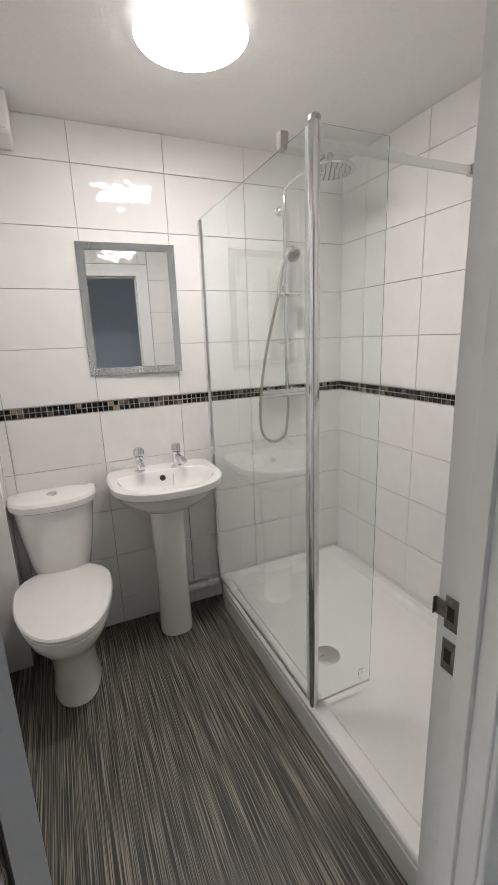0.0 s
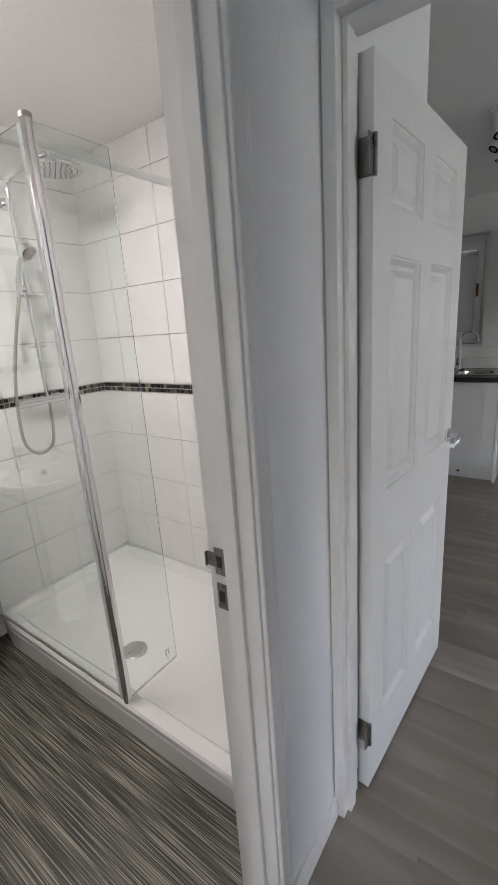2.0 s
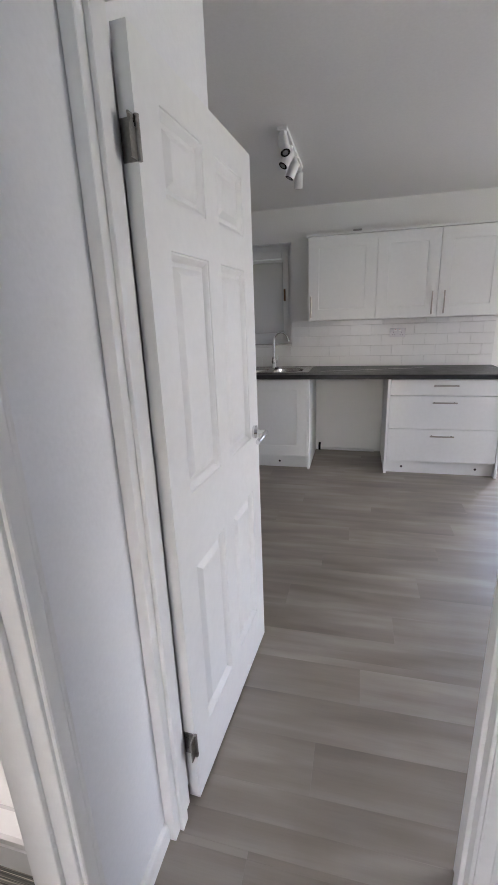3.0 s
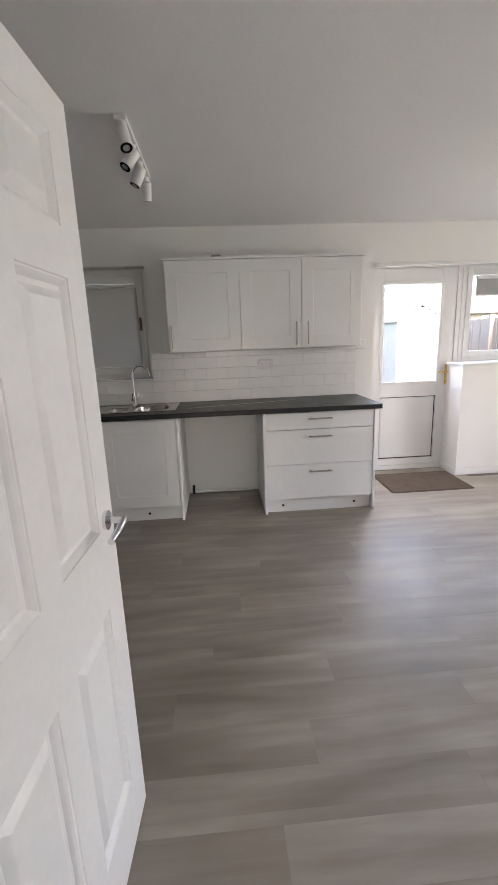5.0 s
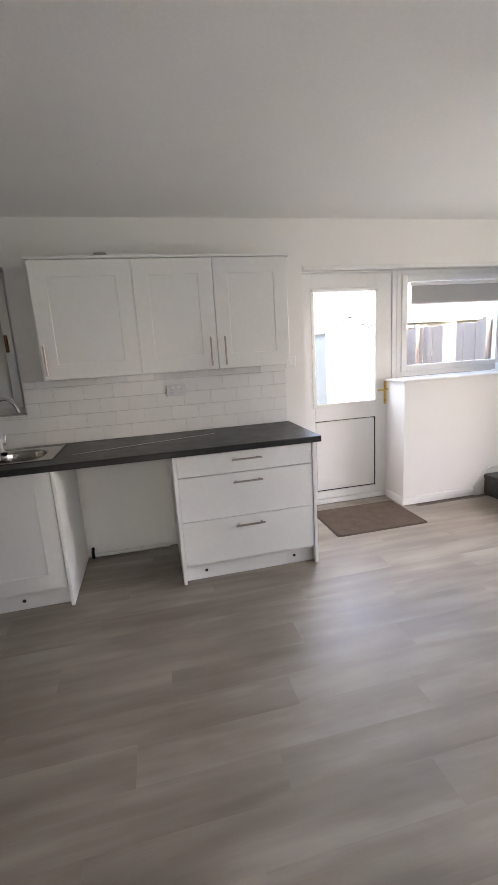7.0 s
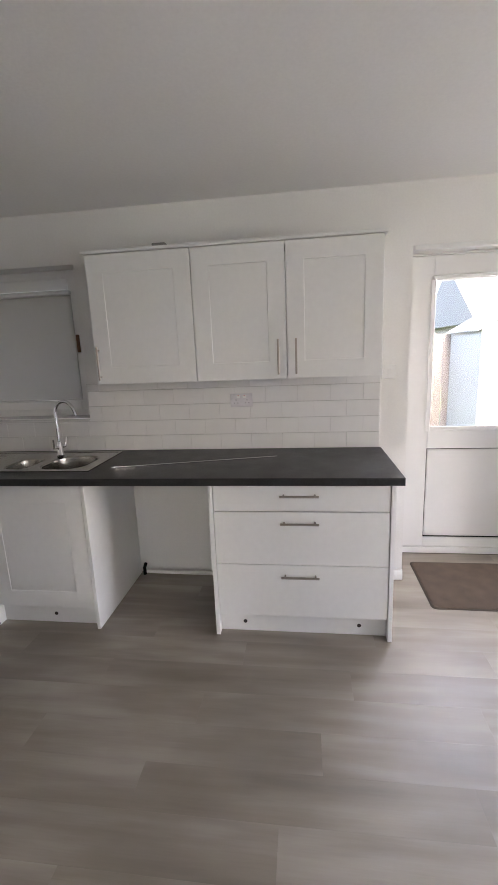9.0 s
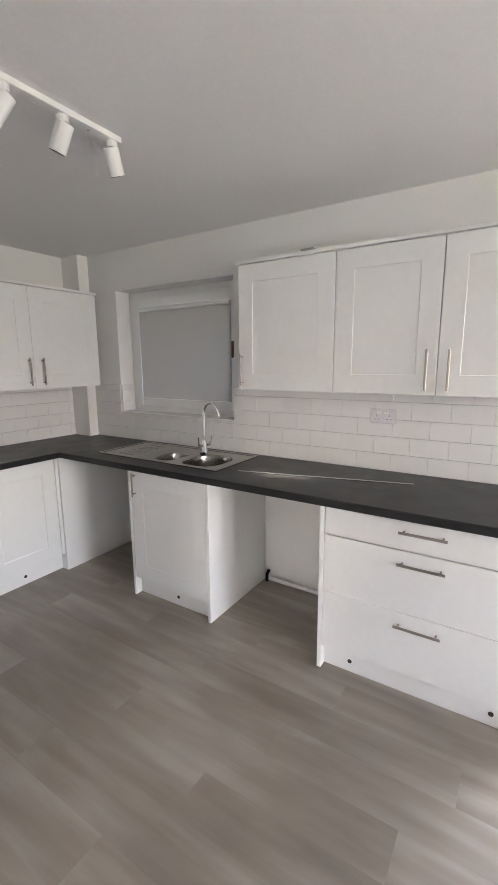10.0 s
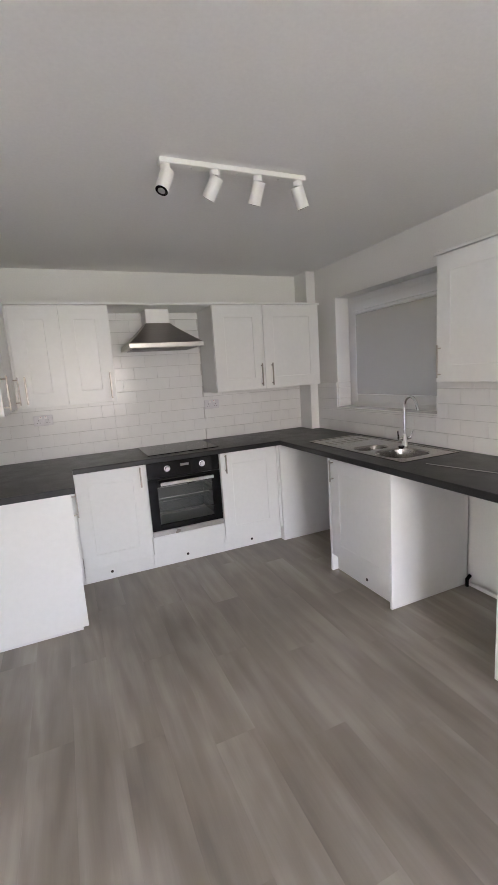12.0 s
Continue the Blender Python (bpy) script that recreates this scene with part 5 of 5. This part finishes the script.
sash(bd, GY0 - 0.02, GY1 + 0.02, GZ0 - 0.02, GZ1 + 0.02, 0.034, DX - 0.021, DX - 0.012, "glazing_bead")
pane(bd, DX + 0.015, GY0, GY1, GZ0, GZ1)
hb = part("handle", boxes((DX - 0.02, DX - 0.012, -1.495, -1.465, 0.93, 1.15), b=0.003), M["brass"], bd, "brass lever handle on a long backplate")
bm = bmesh.new()
tube(bm, [(DX - 0.018, -1.48, 1.07), (DX - 0.055, -1.48, 1.07), (DX - 0.06, -1.47, 1.07), (DX - 0.06, -1.38, 1.068)], 0.009, 12)
part("lever", bm, M["brass"], hb, smooth=True)
bm = bmesh.new()
tube(bm, [(DX - 0.019, -1.48, 0.965), (DX - 0.032, -1.48, 0.965)], 0.009, 12)
part("lock_cylinder", bm, M["brass"], hb)
# side window
w2 = tagged(new("window_2"), "white plastic side window with raised grey blind", "window", kind="structure")
# Frame for the opening added at the hall end, out of view.
w4 = tagged(new("window_4"), "white frame of the opening added out of view at the hall end", "window", kind="structure")
part("window_frame", boxes((-3.29, -3.25, 0.501, 0.535, 0.921, 1.979), (-3.29, -3.25, 1.145, 1.179, 0.921, 1.979), (-3.29, -3.25, 0.535, 1.145, 0.921, 0.955), (-3.29, -3.25, 0.535, 1.145, 1.945, 1.979)), M["upvc"], w4)
# Frame for the added south opening, which is never in view.
w3 = tagged(new("window_3"), "white frame of the opening added out of view in the south wall", "window", kind="structure")
part("window_frame", boxes((2.701, 2.76, KS - 0.1, KS - 0.04, 0.901, 2.099), (4.84, 4.899, KS - 0.1, KS - 0.04, 0.901, 2.099), (2.76, 4.84, KS - 0.1, KS - 0.04, 0.901, 0.96), (2.76, 4.84, KS - 0.1, KS - 0.04, 2.04, 2.099)), M["upvc"], w3)
V0, V1, VB, VT = -2.80, -1.592, SILL + 0.023, REC_TOP - 0.01
sash(w2, V0, V1, VB, VT, 0.05, DX - 0.02, DX + 0.05, "window_frame")
sash(w2, V0 + 0.048, V1 - 0.048, VB + 0.045, VT - 0.04, 0.06, DX - 0.03, DX + 0.03, "sash")
pane(w2, DX + 0.0, V0 + 0.1, V1 - 0.1, VB + 0.1, VT - 0.09)
part("sash_stop", boxes((DX - 0.042, DX - 0.03, V1 - 0.09, V1 - 0.075, 1.6, 1.66), b=0.003), M["plastic"], w2)
b2 = root("roller_blind", pose(0, 0, 0), "grey roller blind rolled up at the side window", "blind")
part("fabric", boxes((DX - 0.036, DX - 0.0345, V0 + 0.12, V1 - 0.14, 1.845, 2.0)), M["blind"], b2)
part("cassette", boxes((DX - 0.055, DX - 0.031, V0 + 0.11, V1 - 0.13, 2.0, 2.03), b=0.006), M["upvc"], b2)
part("bottom_bar", boxes((DX - 0.04, DX - 0.0315, V0 + 0.12, V1 - 0.14, 1.832, 1.845), b=0.003), M["upvc"], b2)
b3 = root("roller_blind", pose(0, 0, 0), "white blind cassette above the back door glass", "blind")
part("cassette", boxes((DX - 0.045, DX - 0.0205, GY0 - 0.01, GY1 + 0.015, GZ1 - 0.01, GZ1 + 0.02), b=0.006), M["upvc"], b3)
bm = bmesh.new()
tube(bm, [(DX - 0.03, GY1 + 0.012, GZ1 - 0.01), (DX - 0.03, GY1 + 0.012, 1.5)], 0.0015, 6)
tube(bm, [(DX - 0.03, GY1 + 0.012, 1.52), (DX - 0.03, GY1 + 0.012, 1.48)], 0.008, 10)
part("pull_cord", bm, M["plastic"], b3)
dv = root("phone_socket", pose(5.86, -2.66, SILL + 0.022), "small white telephone box on the sill", "box")
part("box", boxes((-0.04, 0.04, -0.07, 0.07, 0, 0.075), b=0.008), M["plastic"], dv)
part("port", boxes((-0.0412, -0.04, -0.02, 0.02, 0.022, 0.045)), M["greyplastic"], dv)

# door mat
dm = root("door_mat", pose(0, 0, 0.0005), "worn brown coir doormat before the back door", "doormat")
bm = bmesh.new()
loft(bm, [rrect(5.57, -1.045, 0.28, 0.40, 0.025, z, 160) for z in (0.0, 0.007)] + [rrect(5.57, -1.045, 0.275, 0.395, 0.024, 0.009, 160)])
part("coir_mat", bm, M["mat"], dm)
bm = bmesh.new()
loft(bm, [rrect(5.57, -1.045, 0.292, 0.412, 0.027, z, 160) for z in (0.0, 0.003)] + [rrect(5.57, -1.045, 0.289, 0.409, 0.026, 0.0042, 160)])
part("rubber_edge", bm, M["edging"], dm, "dark brown rubber edging")

# bottom stair with its string
st = root("stair_step", pose(0, 0, 0), "bottom stair covered in grey carpet", "stair")
bm = bmesh.new()
prof = [(-2.36, 0.0), (-2.352, 0.03), (-2.352, 0.16), (-2.34, 0.175), (-2.338, 0.19), (-2.346, 0.203), (-2.365, 0.207), (-3.295, 0.207), (-3.295, 0.0)]
loft(bm, [[(x, y, z) for y, z in prof] for x in (4.75, STUB_X - 0.03)])
part("carpet", bm, M["carpet"], st, smooth=False)
bm = bmesh.new()
prof = [(-2.25, 0.0), (-2.25, 0.075), (-2.39, 0.255), (-2.43, 0.27), (-3.295, 0.27), (-3.295, 0.0)]
loft(bm, [[(x, y, z) for y, z in prof] for x in (STUB_X - 0.028, STUB_X - 0.001)])
tagged(part("stair_string", bm, M["gloss"]), "white painted stair string on the wall", "trim", kind="structure")
# waste stub in the appliance space
wp = root("waste_pipe", pose(5.56, 1.285, 0), "white waste pipe stub with a dark hose in the appliance space", "pipe")
bm = bmesh.new()
tube(bm, [(0, -0.02, 0.02), (0.0, -0.02, 0.07), (0.03, -0.02, 0.09)], 0.012, 12)
part("hose", bm, M["black"], wp, smooth=True)
bm = bmesh.new()
tube(bm, [(0.03, -0.02, 0.028), (0.03, -0.6, 0.022)], 0.014, 10)
part("pipe", bm, M["pipe"], wp, smooth=True)

# ---- garden ----


def fence(name, x0, y0, x1, y1, h, label):
    r = root(name, pose(0, 0, 0), label, "fence")
    d = Vector((x1 - x0, y1 - y0, 0))
    n = int(d.length / 0.14)
    d.normalize()
    nv = Vector((-d.y, d.x, 0))
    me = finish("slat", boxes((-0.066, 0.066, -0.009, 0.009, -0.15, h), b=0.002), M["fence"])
    ang = math.degrees(math.atan2(d.y, d.x))
    for i in range(n):
        o = new("slat", me)
        p = Vector((x0, y0, 0)) + d * (0.07 + i * 0.14) + nv * (0.009 * (i % 2))
        o.parent = r
        o.matrix_world = pose(p.x, p.y, random.uniform(-0.015, 0.015), 0, 0, ang)
    for i in range(0, n, 13):
        p = Vector((x0, y0, 0)) + d * (0.14 * i) + nv * 0.06
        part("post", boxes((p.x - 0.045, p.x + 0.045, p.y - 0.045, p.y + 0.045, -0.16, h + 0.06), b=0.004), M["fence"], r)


fence("fence", 12.0, 3.5, 12.0, -8.0, 1.75, "pale weathered timber fence at the end of the garden")
fence("fence", 6.4, -4.6, 12.0, -4.6, 1.75, "pale weathered timber fence along the garden")


def house(x, y, w, d, h, label):
    r = root("house", pose(x, y, -0.16), label, "house")
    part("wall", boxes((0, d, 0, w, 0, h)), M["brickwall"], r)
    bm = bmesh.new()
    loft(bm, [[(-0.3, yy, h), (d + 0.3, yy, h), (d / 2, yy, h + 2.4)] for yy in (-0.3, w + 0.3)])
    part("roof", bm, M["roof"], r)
    for k in range(3):
        wy = 0.8 + k * (w - 2.8) / 2
        wn = part("window", boxes((-0.06, 0.02, wy, wy + 1.2, 1.2, 2.3), b=0.01), M["upvc"], r)
        part("pane", boxes((-0.065, -0.06, wy + 0.08, wy + 1.12, 1.28, 2.22)), M["black"], wn)
    return r


house(19.0, -15.0, 9.0, 6.0, 2.4, "neighbouring bungalow with pale walls and grey tiled roof")


shed = root("garden_shed", pose(10.4, -3.8, -0.16), "faded blue-grey timber garden shed with a gable end", "shed")
for k in range(8):
    y0 = 0.13 * k
    top = 1.93 + 0.28 * (1 - abs(y0 + 0.065 - 0.52) / 0.52)
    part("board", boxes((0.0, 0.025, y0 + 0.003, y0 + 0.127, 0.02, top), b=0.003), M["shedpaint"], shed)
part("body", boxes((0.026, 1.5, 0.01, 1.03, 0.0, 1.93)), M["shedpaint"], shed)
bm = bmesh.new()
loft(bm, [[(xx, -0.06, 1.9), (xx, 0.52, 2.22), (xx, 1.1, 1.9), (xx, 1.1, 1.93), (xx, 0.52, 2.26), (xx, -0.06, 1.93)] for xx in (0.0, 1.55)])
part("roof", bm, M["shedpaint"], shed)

# ---- pieces of walls and floors ----


def piece(name, me, m, parent):
    o = new(name, me)
    o.parent = parent
    o.matrix_world = m
    return o


_meshes = {}


def slab_mesh(name, w, h, t, mat, b):
    """A tile in its own plane: w along x, h along z, its face towards -y."""
    key = (name, round(w, 4), round(h, 4))
    if key not in _meshes:
        bm = bmesh.new()
        loft(bm, [[(-w / 2, 0, -h / 2), (w / 2, 0, -h / 2), (w / 2, 0, h / 2), (-w / 2, 0, h / 2)], [(-w / 2, -t + b, -h / 2), (w / 2, -t + b, -h / 2), (w / 2, -t + b, h / 2), (-w / 2, -t + b, h / 2)],
                  [(-w / 2 + b, -t, -h / 2 + b), (w / 2 - b, -t, -h / 2 + b), (w / 2 - b, -t, h / 2 - b), (-w / 2 + b, -t, h / 2 - b)]], True, True)
        _meshes[key] = finish(name, bm, mat)
    return _meshes[key]


def tile_rows(parent, name, mat, place, rz, u0, u1, rows, tw, joint, origin, holes=(), shift=0.0, t=0.009, b=0.0012, bed=None):
    """Tiles between u0 and u1; rows: (z0, z1); place(u) gives the wall's x, y; holes: (u0, u1, z0, z1) left free."""
    for i, (z0, z1) in enumerate(rows):
        o = origin + (shift * tw if i % 2 else 0)
        k = math.floor((u0 - o) / tw)
        while o + k * tw < u1:
            spans = [(max(u0, o + k * tw), min(u1, o + (k + 1) * tw), z0, z1)]
            k += 1
            for h0, h1, g0, g1 in holes:
                nxt = []
                for a, c, e, f in spans:
                    if c <= h0 or a >= h1 or f <= g0 or e >= g1:
                        nxt.append((a, c, e, f))
                        continue
                    if a < h0:
                        nxt.append((a, h0, e, f))
                    if c > h1:
                        nxt.append((h1, c, e, f))
                    if e < g0:
                        nxt.append((max(a, h0), min(c, h1), e, g0))
                    if f > g1:
                        nxt.append((max(a, h0), min(c, h1), g1, f))
                spans = nxt
            for a, c, e, f in spans:
                if c - a < 0.012 or f - e < 0.012:
                    continue
                me = slab_mesh(name, c - a - joint, f - e - (bed or joint), t, mat, b)
                x, y = place((a + c) / 2)
                piece(name, me, pose(x, y, (e + f) / 2, random.uniform(-0.06, 0.06), 0, rz + random.uniform(-0.06, 0.06)), parent)


BT = 1.206                            # top of the mosaic band
TP = 0.2525
rows_up = [(BT + i * TP, min(BT + (i + 1) * TP, BCEIL)) for i in range(5)]
rows_dn = [(max(0.0, BT - 0.052 - (i + 1) * TP), BT - 0.052 - i * TP) for i in range(5)]
ROWS_B = rows_up + rows_dn
G = 0.0025


def backing(name, x0, x1, y0, y1, z0, z1, mat, label):
    return structure(name, boxes((x0, x1, y0, y1, z0, z1)), M[mat], label, "wall tiling")


tn = backing("wall_tiling_north", BW, BE, BN + 0.0065, BN + 0.0118, 0, BCEIL, "grout", "large white glazed tiles with a mosaic band on the end wall")
tile_rows(tn, "tile", M["bathtile"], lambda u: (u, BN + 0.0065), 0, BW, BE, ROWS_B, 0.4, G, 1.095)
te = backing("wall_tiling_east", BE + 0.0065, BE + 0.0118, BS, BN, 0, BCEIL, "grout", "large white glazed tiles with a mosaic band behind the shower")
tile_rows(te, "tile", M["bathtile"], lambda u: (BE + 0.0065, u), -90, BS, BN, ROWS_B, 0.4, G, 2.57)
tw_ = backing("wall_tiling_west", BW - 0.0118, BW - 0.0065, BS, BN, 0, BCEIL, "grout", "large white glazed tiles on the west wall")
tile_rows(tw_, "tile", M["bathtile"], lambda u: (BW - 0.0065, u), 90, BS, BN, ROWS_B, 0.4, G, 2.57)
ts = backing("wall_tiling_south", BR + 0.09, BE, BS + 0.0002, BS + 0.004, 0, BCEIL, "grout", "large white glazed tiles beside the bathroom door")
tile_rows(ts, "tile", M["bathtile"], lambda u: (u, BS + 0.004), 180, BR + 0.095, BE, ROWS_B, 0.4, G, 1.095)
ts2 = backing("wall_tiling_over_door", BW, BR + 0.09, BS + 0.0002, BS + 0.004, BHEAD + 0.09, BCEIL, "grout", "large white glazed tiles over the bathroom door")
tile_rows(ts2, "tile", M["bathtile"], lambda u: (u, BS + 0.004), 180, BW, BR + 0.09, [(BHEAD + 0.09, rows_up[3][1]), rows_up[4]], 0.4, G, 1.095)
# mosaic bands, two courses
structure("mosaic_grout_north", boxes((BW, BE, BN + 0.003, BN + 0.0064, BT - 0.05, BT)), M["metrogrout"], "pale grout behind the mosaic band", "wall tiling")
structure("mosaic_grout_east", boxes((BE + 0.003, BE + 0.0064, BS, BN, BT - 0.05, BT)), M["metrogrout"], "pale grout behind the mosaic band", "wall tiling")
MP = 0.0245
mm = slab_mesh("mosaic_tile", MP - 0.0046, MP - 0.0046, 0.008, M["mosaic"], 0.001)
for c in (0, 1):
    z = BT - 0.014 - c * MP
    for i in range(int((BE - 0.66) / MP)):
        piece("mosaic_tile", mm, pose(BE - 0.012 - i * MP, BN + 0.0065, z), tn)
    for i in range(int((BN - BS) / MP)):
        piece("mosaic_tile", mm, pose(BE + 0.0065, BN - 0.012 - i * MP, z, 0, 0, -90), te)

# kitchen splashbacks
KR = [(TOP + i * 0.1025, TOP + (i + 1) * 0.1025) for i in range(12)]


def cut(rows, top):
    return [(a, min(c, top)) for a, c in rows if a < top - 0.01]


ke = structure("splashback_east", boxes((KE + 0.0065, KE + 0.0118, -0.36, WS, TOP - 0.04, 1.385), (KE + 0.0065, KE + 0.0118, WS, WN, TOP - 0.04, WB), (KE + 0.0065, KE + 0.0118, WN, 3.08, TOP - 0.04, 1.385)), M["metrogrout"], "white brick-bond metro tiles over the sink worktop", "wall tiling")
tile_rows(ke, "tile", M["metro"], lambda u: (KE + 0.0065, u), -90, -0.36, 3.08, cut(KR, 1.385), 0.205, 0.0007, -0.36, holes=[(WS, WN, WB, 3)], shift=0.5, t=0.0085, b=0.0012, bed=0.0024)
kn = backing("splashback_north", KBX, 5.53, KN + 0.0065, KN + 0.0118, TOP - 0.04, WU1, "metrogrout", "white brick-bond metro tiles behind the hob")
for u0_, u1_, rows_ in ((KBX, 3.64, cut(KR, 1.385)), (3.64, 4.47, cut(KR, NU1)), (4.47, 5.53, cut(KR, 1.385))):
    tile_rows(kn, "tile", M["metro"], lambda u: (u, KN + 0.0065), 0, u0_, u1_, rows_, 0.205, 0.0006, 3.64, shift=0.5, t=0.0085, b=0.0009, bed=0.0028)
kr = backing("splashback_reveal", KE + 0.013, WX, WN - 0.004, WN - 0.0002, WB, 1.385, "metrogrout", "white metro tiles lining the window reveal")
tile_rows(kr, "tile", M["metro"], lambda u: (u, WN - 0.004), 0, KE + 0.013, WX, [(WB + 0.013, 1.235), (1.235, 1.337), (1.337, 1.385)], 0.205, 0.0018, KE, t=0.007, b=0.0015)

# vinyl planks along y
PW, PL = 0.182, 1.22
_pl = {}


def plank_mesh(w, l):
    key = (round(w, 3), round(l, 3))
    if key not in _pl:
        b = 0.0002
        bm = bmesh.new()
        h, k = w / 2 - 0.0001, l / 2 - 0.0001
        loft(bm, [[(-h, -k, -0.003), (h, -k, -0.003), (h, k, -0.003), (-h, k, -0.003)], [(-h, -k, -b), (h, -k, -b), (h, k, -b), (-h, k, -b)], [(-h + b, -k + b, 0), (h - b, -k + b, 0), (h - b, k - b, 0), (-h + b, k - b, 0)]])
        _pl[key] = finish("plank", bm, M["plank"])
    return _pl[key]


def lay(x0, x1, y0, y1):
    i = math.floor(x0 / PW)
    while i * PW < x1:
        a, c = max(x0, i * PW), min(x1, (i + 1) * PW)
        off = (i * 0.437) % 1.0 * PL
        j = math.floor((y0 - off) / PL)
        while off + j * PL < y1:
            e, f = max(y0, off + j * PL), min(y1, off + (j + 1) * PL)
            if c - a > 0.01 and f - e > 0.02:
                piece("plank", plank_mesh(c - a, f - e), pose((a + c) / 2, (e + f) / 2, 0), floor)
            j += 1
        i += 1


lay(KW, KBX, KS, 1.384)
lay(KBX, KE + 0.01, KS, KN)
lay(KE + 0.01, DX - 0.02, -1.6, REC_N)
lay(HE, KW, DS, DN)
lay(-3.2, HE, 0.3, HS)
